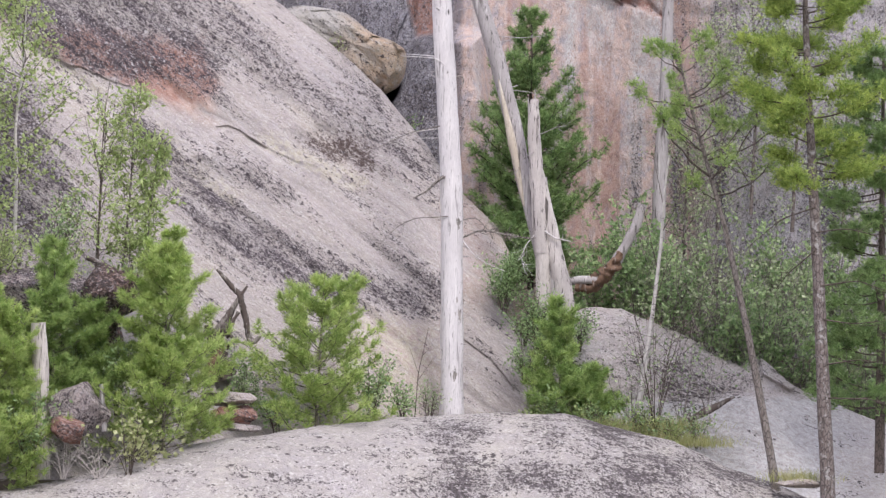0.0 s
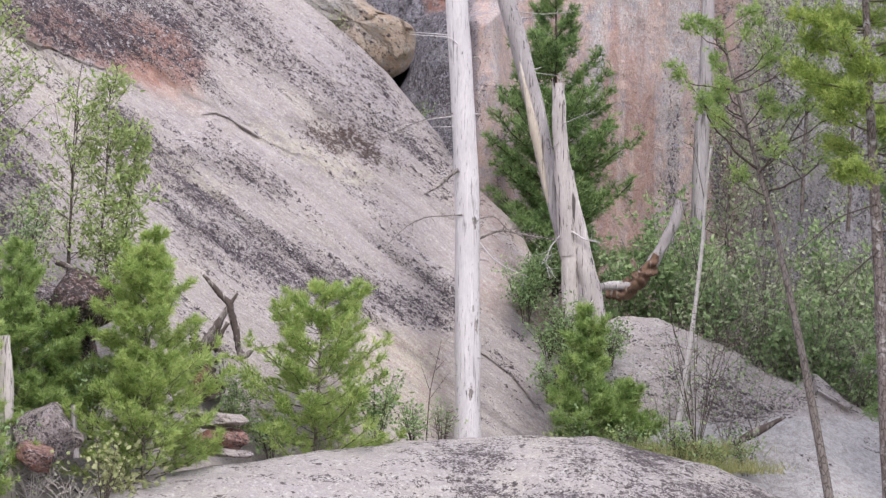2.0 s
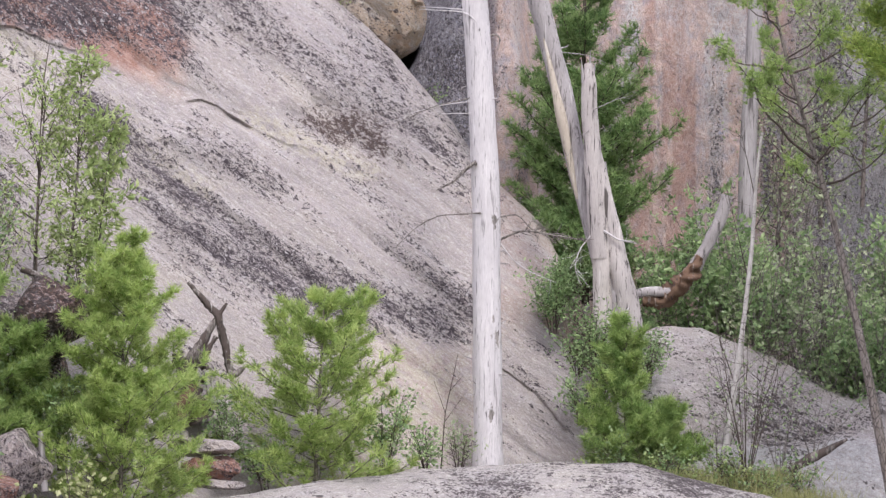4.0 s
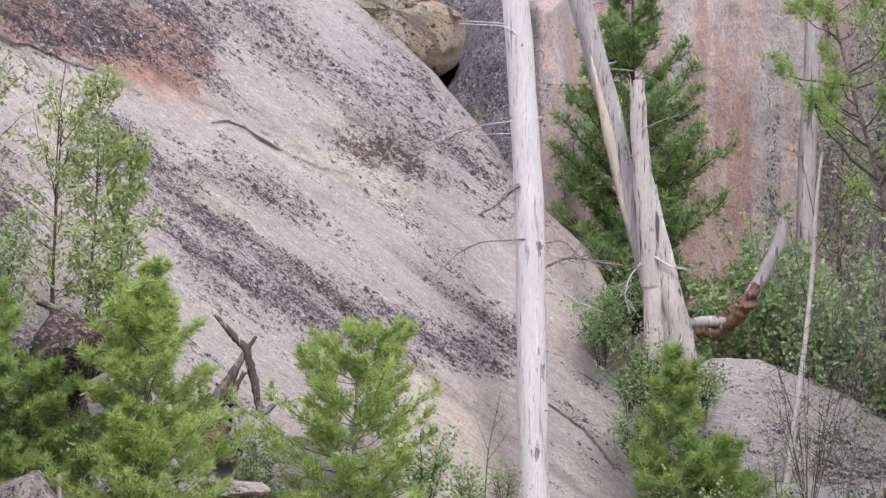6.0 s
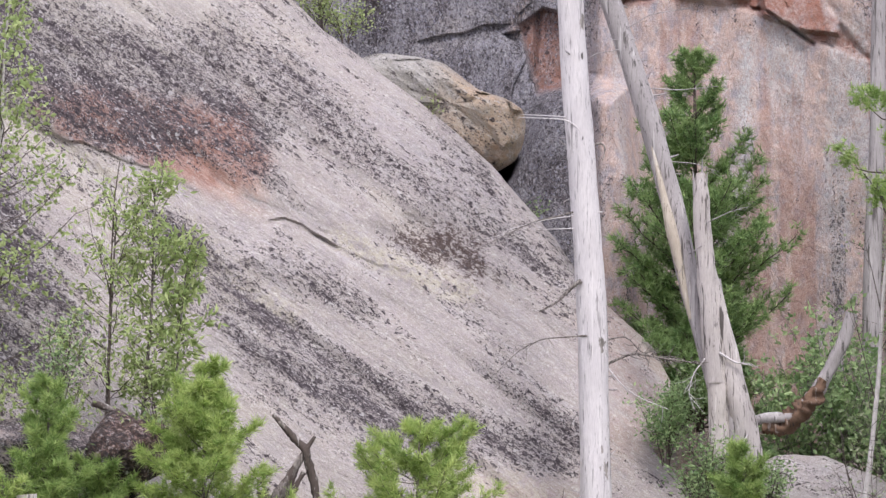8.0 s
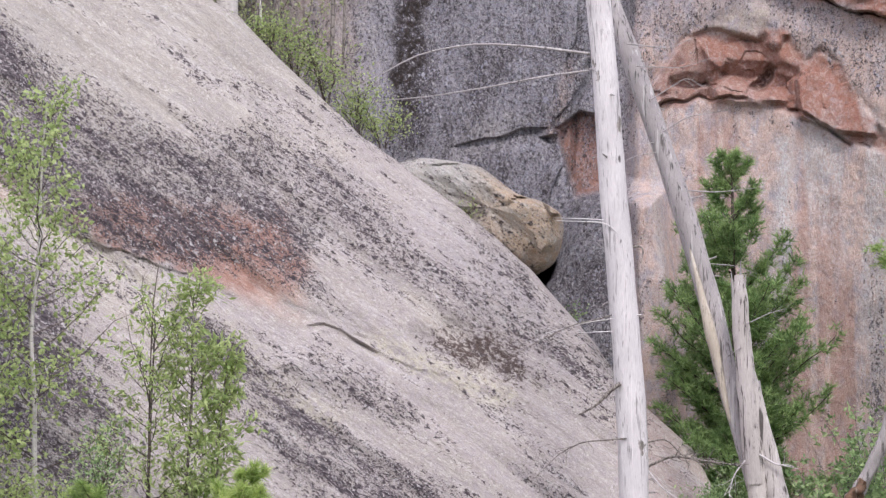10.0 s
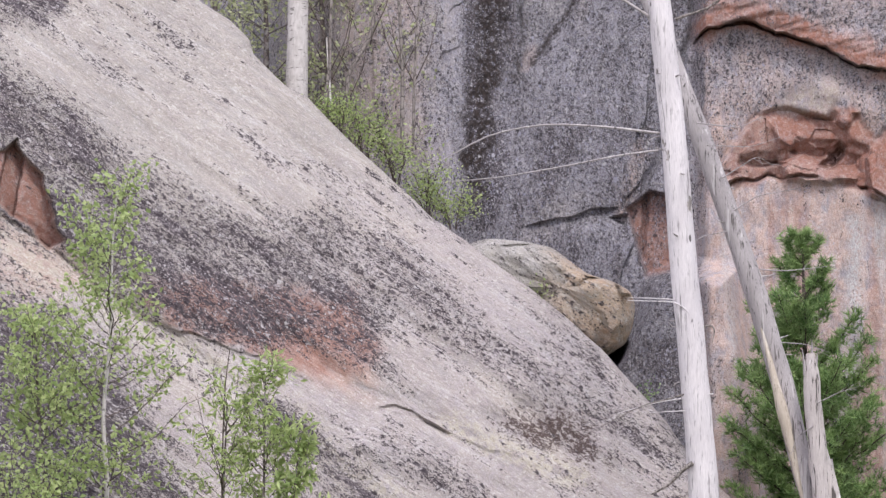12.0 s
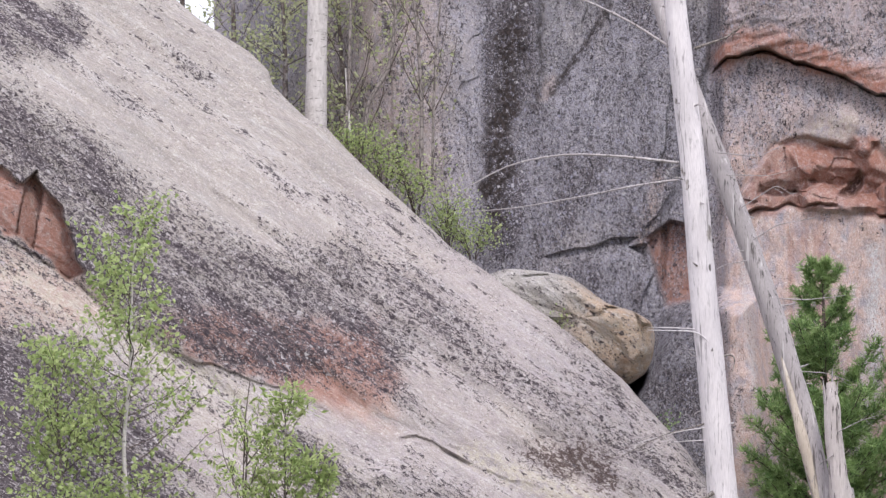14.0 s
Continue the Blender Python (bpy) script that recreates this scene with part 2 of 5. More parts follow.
    colour = s.mix(light_on, colour, (0.66, 0.64, 0.60))
    rust = s.mix(s.ramp(grain, 0.35, 0.65), s.mix(0.35, red, (0.06, 0.035, 0.03)), red)
    colour = s.mix(s.sum("MULTIPLY", s.mark("red"), s.ramp(blot, 0.36, 0.6, 0.25, 0.7)), colour, rust)
    crusted = 0.0
    crowd = s.ramp(density, 0.75, 1.6, 0.0, 0.12)
    crust_tone = s.mix(s.ramp(small, 0.35, 0.68), dark, s.mix(0.34, dark, (0.25, 0.22, 0.24)))
    for scale, share, reach in ((11.0, 0.40, 0.46), (19.0, 0.58, 0.5), (34.0, 0.72, 0.54), (52.0, 0.74, 0.58)):
        cell = s.node("ShaderNodeTexVoronoi", Scale=scale * fine)
        s.tree.links.new(bent.outputs[0], cell.inputs["Vector"])
        draw = s.node("ShaderNodeSeparateColor", Color=cell.outputs["Color"])
        on = s.ramp(s.sum("SUBTRACT", s.sum("MULTIPLY", density, share), draw.outputs[0]), -0.01, 0.03)
        on = s.sum("MULTIPLY", on, s.ramp(s.sum("ADD", s.sum("SUBTRACT", cell.outputs["Distance"], crowd), s.sum("MULTIPLY", s.sum("SUBTRACT", small, 0.5), 0.9)), reach * 0.72, reach, 1.0, 0.0))
        colour = s.mix(s.sum("MULTIPLY", on, cover), colour, crust_tone)
        crusted = s.sum("MAXIMUM", on, crusted)
    for scale, bar in ((20.0, 0.715), (38.0, 0.705)):
        patch = s.noise(scale * fine, 4, bent.outputs[0], 0.7, 0.3)
        on = s.ramp(s.sum("ADD", patch, s.sum("MULTIPLY", s.sum("MINIMUM", density, 1.15), 0.17)), bar, bar + 0.04)
        colour = s.mix(s.sum("MULTIPLY", on, cover), colour, crust_tone)
        crusted = s.sum("MAXIMUM", on, crusted)
    for scale, share in ((15.0, 0.08 * salt), (33.0, 0.34 * salt)):
        fleck = s.node("ShaderNodeTexVoronoi", Scale=scale * fine)
        s.tree.links.new(bent.outputs[0], fleck.inputs["Vector"])
        draw = s.node("ShaderNodeSeparateColor", Color=fleck.outputs["Color"])
        on = s.ramp(s.sum("SUBTRACT", s.sum("MULTIPLY", s.sum("MINIMUM", density, 1.0), share), draw.outputs[2]), -0.02, 0.05)
        on = s.sum("MULTIPLY", on, s.ramp(s.sum("ADD", fleck.outputs["Distance"], s.sum("MULTIPLY", s.sum("SUBTRACT", small, 0.5), 0.8)), 0.28, 0.52, 0.85, 0.0))
        colour = s.mix(on, colour, s.mix(draw.outputs[1], light, (0.50, 0.48, 0.48)))
    # black crust; on the cliff this mark also paints the wedge gap's shade
    colour = s.mix(s.sum("MULTIPLY", s.mark("moss"), s.ramp(blot, 0.41, 0.53)), colour, s.mix(s.ramp(small, 0.35, 0.7), (0.018, 0.014, 0.014), (0.055, 0.042, 0.038)))
    scab = s.sum("ADD", s.noise(19.0, 5, bent.outputs[0], 0.7, 0.5), s.sum("MULTIPLY", s.sum("MINIMUM", s.mark("scab"), 1.1), 0.19))
    on = s.ramp(scab, 0.635, 0.69, 0.0, 0.95)
    colour = s.mix(on, colour, s.mix(s.ramp(grain, 0.3, 0.7), (0.035, 0.024, 0.022), (0.12, 0.085, 0.078)))
    height = s.sum("ADD", s.sum("MULTIPLY", small, 0.7), s.sum("ADD", s.sum("MULTIPLY", grain, 0.3), s.sum("ADD", s.sum("MULTIPLY", mid, 2.0), s.sum("MULTIPLY", crusted, 0.35))))
    return s.finish(colour, 0.92, height, 0.8, 0.035)


def wood_material(name, light, dark, crack=0.5, bark=None, amount=0.0, stretch=0.09):
    """Dead timber with grain that runs up the trunk; bark may cling to it in patches."""
    s = Shade(name)
    v = s.vector((1, 1, stretch))
    grain = s.noise(28, 5, v, 0.65, 0.3)
    fine = s.noise(90, 3, v, 0.6)
    broad = s.noise(2.6, 4, s.vector((1, 1, 0.35)), 0.6)
    colour = s.mix(s.ramp(broad, 0.35, 0.68), light, s.mix(0.4, light, dark))
    colour = s.mix(s.ramp(fine, 0.35, 0.7, 0.0, 0.45), colour, dark)
    colour = s.mix(s.ramp(grain, 0.56, 0.66, 0.0, crack), colour, (0.035, 0.032, 0.03))
    fissure = s.noise(11, 4, s.vector((1, 1, 0.05)), 0.6, 0.4)
    colour = s.mix(s.ramp(fissure, 0.60, 0.67, 0.0, crack), colour, (0.06, 0.052, 0.048))
    colour = s.mix(s.ramp(fissure, 0.40, 0.33, 0.0, 0.5), colour, s.mix(0.6, light, (0.85, 0.83, 0.81)))
    knot = s.node("ShaderNodeTexVoronoi", Scale=3.4)
    s.tree.links.new(s.vector((1, 1, 0.45)), knot.inputs["Vector"])
    pick = s.node("ShaderNodeSeparateColor", Color=knot.outputs["Color"])
    hole = s.sum("MULTIPLY", s.ramp(pick.outputs[0], 0.55, 0.6), s.ramp(s.sum("ADD", knot.outputs["Distance"], s.sum("MULTIPLY", s.sum("SUBTRACT", grain, 0.5), 0.12)), 0.06, 0.10, 0.85, 0.0))
    colour = s.mix(hole, colour, (0.05, 0.042, 0.038))
    if bark:
        cling = s.ramp(s.noise(3.0, 5, s.vector((1, 1, 0.5)), 0.65), 0.62 - amount, 0.66 - amount)
        colour = s.mix(cling, colour, s.mix(s.ramp(grain, 0.3, 0.7), bark, (0.05, 0.045, 0.04)))
    return s.finish(colour, 0.88, s.sum("ADD", grain, s.sum("MULTIPLY", fine, 0.4)), 0.6, 0.015)


def bark_material(name, a, b, white=0.0, plate=0.7):
    s = Shade(name)
    plates = s.cells(16, s.vector((1, 1, 0.4)), "DISTANCE_TO_EDGE")
    n = s.noise(20, 4, s.vector((1, 1, 0.4)), 0.65)
    colour = s.mix(s.ramp(n, 0.3, 0.7), a, b)
    colour = s.mix(s.ramp(plates, 0.02, 0.10, plate, 0.0), colour, (0.03, 0.026, 0.024))
    if white:
        colour = s.mix(s.ramp(s.noise(7, 5, None, 0.7), 0.53, 0.64, 0.0, white), colour, (0.44, 0.43, 0.42))
    if not plate:
        colour = s.mix(s.ramp(s.noise(14, 4, s.vector((0.5, 0.5, 2.2)), 0.65), 0.58, 0.66, 0.0, 0.75), colour, (0.10, 0.09, 0.08))
    return s.finish(colour, 0.9, s.sum("ADD", s.sum("MULTIPLY", s.ramp(plates, 0.0, 0.15), plate), n), 0.6, 0.012)


def leaf_material(name, a, b, tip=None, gloss=0.55, glow=0.35):
    s = Shade(name)
    r = s.island()
    group = s.noise(3.6, 4, None, 0.6)
    colour = s.mix(s.ramp(s.sum("ADD", s.sum("MULTIPLY", r, 0.45), s.sum("MULTIPLY", group, 1.3)), 0.5, 1.25), a, b)
    colour = s.mix(s.ramp(s.noise(1.6, 3), 0.35, 0.65, 0.0, 0.4), colour, tip or b)
    m = s.finish(colour, gloss, specular=0.3)
    t = s.node("ShaderNodeBsdfTranslucent", Color=colour)
    x = s.node("ShaderNodeMixShader", Fac=glow)
    out = s.tree.nodes["Material Output"]
    s.tree.links.new(s.bsdf.outputs[0], x.inputs[1])
    s.tree.links.new(t.outputs[0], x.inputs[2])
    s.tree.links.new(x.outputs[0], out.inputs["Surface"])
    return m


GRANITE = rock_material("pale_granite", (0.402, 0.362, 0.371), (0.33, 0.295, 0.308), (0.036, 0.028, 0.033), (0.58, 0.31, 0.215), (0.56, 0.50, 0.37), (0.29, 0.11, 0.07))
DOME = rock_material("dome_granite", (0.318, 0.29, 0.288), (0.26, 0.235, 0.237), (0.05, 0.042, 0.042), (0.5, 0.33, 0.26), (0.56, 0.52, 0.42), (0.34, 0.15, 0.1), (0, 0, 0), 0.9, 0.6, 0.4)
BENCH = rock_material("bench_granite", (0.43, 0.393, 0.395), (0.36, 0.328, 0.33), (0.05, 0.042, 0.042), (0.5, 0.33, 0.26), (0.56, 0.52, 0.42), (0.34, 0.15, 0.1), (0, 25, 0), 0.5, 0.75, 0.4)
CLIFF = rock_material("cliff_granite", (0.285, 0.283, 0.372), (0.205, 0.202, 0.272), (0.030, 0.027, 0.032), (0.68, 0.44, 0.35), (0.56, 0.46, 0.37), (0.30, 0.115, 0.072), (0, 90, 0), 0.6, 1.2, 2.0, 0.78)
SILVER = wood_material("silvered_dead_wood", (0.70, 0.665, 0.67), (0.43, 0.40, 0.415), 0.5, (0.44, 0.40, 0.375), -0.025)
PALEWOOD = wood_material("pale_split_wood", (0.62, 0.57, 0.54), (0.38, 0.34, 0.32), 0.8)
SNAGWOOD = wood_material("bleached_snag_wood", (0.55, 0.505, 0.49), (0.30, 0.265, 0.255), 0.9)
GREYWOOD = wood_material("grey_dead_wood", (0.42, 0.39, 0.39), (0.22, 0.20, 0.20), 0.8)
CREAMWOOD = wood_material("cream_split_wood", (0.55, 0.49, 0.41), (0.34, 0.28, 0.23), 0.6)
CHARRED = wood_material("charred_stump_wood", (0.12, 0.095, 0.085), (0.05, 0.04, 0.036), 0.7, (0.34, 0.30, 0.28), 0.09)
ROTTEN = wood_material("rotten_red_wood", (0.20, 0.125, 0.085), (0.09, 0.055, 0.04), 0.8)
PINEBARK = bark_material("pine_bark", (0.22, 0.19, 0.18), (0.13, 0.10, 0.09), 0.6)
GREYBARK = bark_material("grey_pine_bark", (0.25, 0.22, 0.205), (0.16, 0.135, 0.12), 0.12)
TWIGBARK = bark_material("twig_bark", (0.15, 0.12, 0.105), (0.09, 0.07, 0.06))
BIRCHBARK = bark_material("birch_bark", (0.58, 0.55, 0.53), (0.42, 0.39, 0.37), 0.3, 0.0)
PINE_DARK = leaf_material("dark_pine_needles", (0.08, 0.16, 0.055), (0.42, 0.55, 0.23), (0.19, 0.31, 0.11), glow=0.4)
PINE_MID = leaf_material("green_pine_needles", (0.17, 0.28, 0.085), (0.52, 0.63, 0.24), (0.26, 0.38, 0.12), glow=0.45)
PINE_YOUNG = leaf_material("young_pine_needles", (0.22, 0.34, 0.09), (0.61, 0.70, 0.27), (0.34, 0.45, 0.13), glow=0.45)
PINE_BRIGHT = leaf_material("bright_pine_needles", (0.17, 0.27, 0.06), (0.58, 0.66, 0.20), (0.25, 0.36, 0.085), glow=0.45)
YOUNGBARK = bark_material("young_pine_bark", (0.26, 0.24, 0.19), (0.18, 0.16, 0.12))
LEAF_SPRING = leaf_material("spring_leaves", (0.25, 0.34, 0.12), (0.53, 0.60, 0.28), (0.30, 0.39, 0.15), glow=0.45)
LEAF_YELLOW = leaf_material("yellowing_leaves", (0.33, 0.38, 0.16), (0.56, 0.57, 0.32), (0.38, 0.40, 0.20), glow=0.4)
LEAF_SHRUB = leaf_material("shrub_leaves", (0.12, 0.21, 0.085), (0.50, 0.62, 0.32), (0.24, 0.37, 0.16), glow=0.42)
LEAF_PALE = leaf_material("pale_woodland_leaves", (0.34, 0.40, 0.20), (0.56, 0.57, 0.36), (0.40, 0.42, 0.26), glow=0.45)
GREYTWIG = bark_material("grey_twig_bark", (0.30, 0.27, 0.25), (0.19, 0.165, 0.15))
LEAF_DULL = leaf_material("dull_shrub_leaves", (0.20, 0.28, 0.13), (0.52, 0.56, 0.38), (0.32, 0.36, 0.22))
GRASS = leaf_material("dry_grass", (0.28, 0.30, 0.11), (0.50, 0.46, 0.24), (0.24, 0.30, 0.11))

# ---- ground ----
CREST = [(-1100, -860), (-695, -778), (-492, -713), (-289, -662), (-72, -628), (118, -602), (254, -593), (390, -584), (526, -585), (663, -624), (800, -655), (937, -714), (1047, -746), (1300, -850)]


def crest_depth(x):
    return -5.3 + 0.42 * np.clip(x, -12, 2.5)


def crest_height(x):
    return 12.0 + along(x / (UNIT * 0.97), CREST) * UNIT * 0.975 - 0.12


def ground_height(x, y):
    q = y - crest_depth(x)
    z = crest_height(x) - 0.35
    back = 0.72 * np.maximum(q - 1.9, 0)
    top = np.where(x > 3, 4.3, 5.5)
    z = z + top * (1 - np.exp(-back / top)) + 4.5 * step(y, 8, 30)
    z = np.maximum(z - np.where(q < 0, 0.4 + 0.25 * np.abs(q) ** 1.75, 0.4), 3.0)
    far = step(np.hypot(x, y), 60, 260)
    z = z * (1 - far) + far * np.where(y > 0, 14.0, 3.0)
    return z + 0.25 * fbm(x * 0.7, y * 0.7, 4, 3) * step(q, -30, 0) * (1 - far)


axis = np.r_[-2600, -1300, -600, -300, -150, -80, -45, -26, np.linspace(-16, 18, 170), 26, 45, 80, 150, 300, 600, 1300, 2600]
gx, gy = np.meshgrid(axis, axis)
soil = Shade("forest_soil")
sn = soil.noise(6, 6, None, 0.7)
sc = soil.mix(soil.ramp(sn, 0.3, 0.7), (0.085, 0.065, 0.045), (0.19, 0.16, 0.11))
sc = soil.mix(soil.ramp(soil.noise(1.1, 4), 0.45, 0.6, 0.0, 0.7), sc, (0.10, 0.12, 0.045))
SOIL = soil.finish(sc, 0.95, soil.noise(25, 5, None, 0.7), 0.8, 0.05)
solid("ground", Geo().grid(np.stack([gx, gy, ground_height(gx, gy)], -1)), SOIL, "brown forest soil with litter, moss and thin grass", "ground", "structure")

# ---- the great tilted slab ----
SLAB_EDGE = [(-880, 1060), (-707, 890), (-658, 849), (-579, 797), (-545, 762), (-538, 737), (-482, 680), (-447, 660), (-384, 593), (-305, 517), (-227, 440), (-168, 399), (-80, 332), (-1, 266), (67, 204), (126, 138), (179, 72), (213, 21), (282, -55), (350, -119), (388, -186), (366, -252), (342, -293), (390, -345), (448, -403), (449, -457), (440, -580), (440, -760)]
SHEET = [(-1200, 560), (-1025, 478), (-966, 446), (-897, 395), (-829, 333), (-730, 271), (-681, 248), (-611, 227), (-532, 197), (-433, 150), (-380, 105), (-330, 100), (-276, 98), (-216, 65), (-157, 34), (-77, 13), (23, -33), (140, -90)]


RECESS = [(-1250, 690), (-1060, 640), (-1003, 582), (-985, 574), (-963, 590), (-939, 556), (-915, 520), (-900, 460), (-884, 408), (-907, 400), (-946, 440), (-995, 475), (-1040, 490), (-1250, 585)]


CRACKS = [([(-152, 33), (-117, 21), (-77, 3)], 0.04), ([(96, 60), (130, 30), (170, -10)], 0.03), ([(-250, 96), (-215, 82), (-190, 58), (-176, 46)], 0.04)]


def slab_plane(u, v):
    return 0.60 * v * UNIT + 0.35 * u * UNIT


def slab_depth(u, v):
    x, z = u * UNIT, v * UNIT
    # lengths along and across the fall of the slab
    a, b = x * 0.79 - z * 0.61, x * 0.61 + z * 0.79
    y = slab_plane(u, v) + 0.55 * fbm(a * 0.16, b * 0.4, 3, 5) + 0.14 * fbm(a * 0.55, b * 1.5, 4, 9) + 0.035 * fbm(a * 2.5, b * 5, 4, 11)
    # the upper sheet stands proud of the lower one and bulges over its broken edge
    above = v - along(u, SHEET) + 14 * fbm(x * 3.5, z * 3.5, 4, 21)
    proud = np.interp(u, [-1200, -620, -500, -400, -340, -300, -100, 140], [0.06, 0.07, 0.05, 0.0, 0.03, 0.07, 0.04, 0.0])
    swell = np.interp(u, [-1200, -600, -400, -250, 0, 140], [0.55, 0.48, 0.36, 0.22, 0.12, 0.0])
    y = y - proud * step(above, -2, 4) - swell * (0.45 * step(above, -8, 95) + 0.6 * step(above, -40, 230)) * (1 - step(above, 230, 620))
    # broken block below the end of the sheet
    y = y - 0.14 * within(u, v, [(-322, 112), (-276, 99), (-216, 60), (-120, -20), (-190, -90), (-368, 38)], 18) * step(v, -90, 60)
    # dark gash above the block
    y = y + overhang(u, v, [(-326, 108), (-300, 112), (-270, 101), (-240, 81), (-205, 60)], 0.09, 16) * step(0.62 + fbm(x * 3, z * 0, 3, 30), 0.3, 0.55)
    # shallow scoop with loose scabs
    y = y + 0.12 * within(u, v, [(-140, 90), (-20, 130), (60, 80), (20, 10), (-120, 45)], 25)
    # fresh red recess at the upper left: three upright planks of rock
    rough = 14 * fbm(x * 5, z * 5, 4, 23)
    first, second = -996 + 0.2 * (v - 500) + 0.4 * rough, -961 + 0.21 * (v - 500) + 0.4 * rough
    plank = np.where(u < first, 0.20, np.where(u < second, 0.34 + 0.004 * (u - first), 0.22 + 0.003 * (u - second)))
    plank = plank + 0.02 * (1 - step(np.abs(u - first), 0, 4)) + 0.015 * (1 - step(np.abs(u - second), 0, 4)) + 0.05 * fbm(x * 3, z * 1.2, 4, 26)
    y = y + within(u + rough, v + rough, RECESS, 4) * plank
    # short open cracks
    for pts, deep in CRACKS:
        y = y + overhang(u, v + 5 * fbm(x * 4, z * 4, 3, 28), pts, deep, 9, 8) * step(0.5 + fbm(x * 3.3, z * 0, 3, 29), 0.38, 0.55)
    # long grooves that run down the fall
    for off, depth in ((-230, 0.10), (-60, 0.06), (120, 0.08), (300, 0.05)):
        w = (v - off) * 0.79 + (u + 100) * 0.61 + 30 * fbm(a * 0.4, b * 0.4 + off, 3, 31)
        y = y + depth * (1 - step(np.abs(w), 0, 26))
    # low crack
    y = y + 0.07 * band(u + 6 * fbm(x * 5, z * 5, 3, 35), v, [(270, -392), (292, -406), (347, -446), (402, -513)], 4)
    return y


rows_v = np.linspace(-760, 1060, 560)
edge_u = along(rows_v * -1, [(-b, a) for a, b in SLAB_EDGE])
edge_u = edge_u + 7 * fbm(rows_v * 0.02, rows_v * 0 + 3, 3, 2)
cols = np.r_[np.linspace(0, 0.9, 350), np.linspace(0.9, 1, 60)[1:]]
su = -1250 + (edge_u[:, None] + 1250) * cols[None]
sv = np.repeat(rows_v[:, None], len(cols), 1)
sy = slab_depth(su, sv)
near_edge = np.clip(1 - (edge_u[:, None] - su) / 55.0, 0, 1)
sy = sy + (0.12 + 0.2 * step(sv, -230, -60)) * (1 - np.sqrt(1 - np.minimum(near_edge, 0.999) ** 2))
front = spot(su, sv, sy)
curl = []
for k in range(1, 9):
    p = spot(su[:, -1], sv[:, -1], sy[:, -1])
    p = p + np.array([-0.02 * k * k, 0.42 * k, -0.012 * k * k])
    curl.append(p)
foot = curl[-1] + np.array([-0.5, 0.6, 0.0])
foot[:, 2] = 4.0
slab_pts = np.concatenate([front, np.stack(curl + [foot], 1)], 1)
pad = lambda m: np.concatenate([m, np.repeat(m[:, -1:], 9, 1)], 1)
mu, mv = pad(su), pad(sv)
mx, mz = mu * UNIT, mv * UNIT
BULGE = [(-1250, 830), (-1016, 745), (-910, 690), (-830, 615), (-774, 545), (-676, 480), (-577, 438), (-477, 406), (-408, 374), (-350, 323), (-315, 262), (-305, 180), (-350, 205), (-431, 232), (-532, 225), (-611, 242), (-681, 262), (-733, 278), (-877, 390), (-1250, 580)]
lichen = -0.05 + 0.95 * within(mu, mv, BULGE, 42)
lichen += 0.8 * band(mu, mv, [(-500, 90), (-444, 25), (-334, -75), (-164, -190), (16, -265), (166, -310)], 105)
lichen += 0.35 * band(mu, mv, [(-380, -120), (-230, -215), (-60, -300), (60, -350)], 60)
lichen -= 0.35 * band(mu, mv, [(-330, -20), (-180, -110), (-40, -190), (120, -250)], 45)
lichen += 0.6 * band(mu, mv, [(-420, 440), (-334, 381), (-84, 181), (46, 111), (196, 11), (260, -80)], 75)
lichen += 0.25 * within(mu, mv, [(-130, 90), (-20, 110), (60, 70), (30, 5), (-60, 25)], 22)
scab = 1.3 * within(mu + 30 * fbm(mx * 3, mz * 3, 3, 101), mv + 30 * fbm(mx * 3, mz * 3, 3, 102), [(-130, 78), (-60, 100), (0, 90), (45, 62), (80, 5), (45, -25), (0, 5), (-60, 32)], 30) * (0.72 + 0.9 * fbm(mx * 2.4, mz * 2.4, 3, 103)) + 0.16 * band(mu, mv, [(-334, 381), (-84, 181), (46, 111), (196, 11)], 80)
lichen += 0.45 * within(mu, mv, [(-330, 90), (-210, 30), (-120, -60), (-180, -80), (-320, 20)], 25)
lichen += 0.12 * within(mu, mv, [(180, -420), (280, -340), (430, -420), (440, -560), (280, -620), (200, -520)], 60)
tan_zone = mv - 0.55 * (mu + 400)
clumped = step(0.5 + fbm(mx * 1.1, mz * 1.1, 4, 87), 0.36, 0.56)
lichen += 0.06 * step(tan_zone, 200, 600) + 0.5 * clumped * within(mu, mv, [(-1250, 960), (-880, 900), (-790, 830), (-830, 780), (-1000, 800), (-1250, 860)], 40)
lichen += 0.95 * within(mu, mv, [(-1250, 400), (-1028, 350), (-900, 300), (-760, 190), (-640, -120), (-800, -260), (-1250, -200)], 90)
lichen += 0.3 * within(mu, mv, [(-1250, 330), (-960, 290), (-820, 160), (-700, -40), (-1250, -100)], 60)
lichen += 0.35 * within(mu, mv, [(-700, 270), (-430, 240), (-340, 250), (-340, 170), (-430, 175), (-611, 235)], 25)
tan = 0.85 * step(mv - 0.55 * (mu + 400) + 160 * fbm(mx * 0.9, mz * 0.9, 4, 79), 240, 760)
lichen += 0.35 * band(mu, mv, [(-200, 640), (-330, 520), (-120, 330), (60, 190)], 40) * step(mv, 0, 100)
pink = 0.12 + 0.9 * within(mu, mv, [(-510, 200), (-440, 235), (-375, 262), (-330, 220), (-345, 130), (-395, 140)], 34)
pink += 0.5 * within(mu, mv, [(-1250, 430), (-1000, 470), (-880, 420), (-820, 330), (-950, 300), (-1250, 330)], 30)
pale_sand = within(mu, mv, [(20, -330), (200, -380), (230, -540), (0, -620), (-60, -500)], 50)
pink += 0.35 * within(mu, mv, [(20, -330), (200, -380), (230, -540), (0, -620), (-60, -500)], 60)
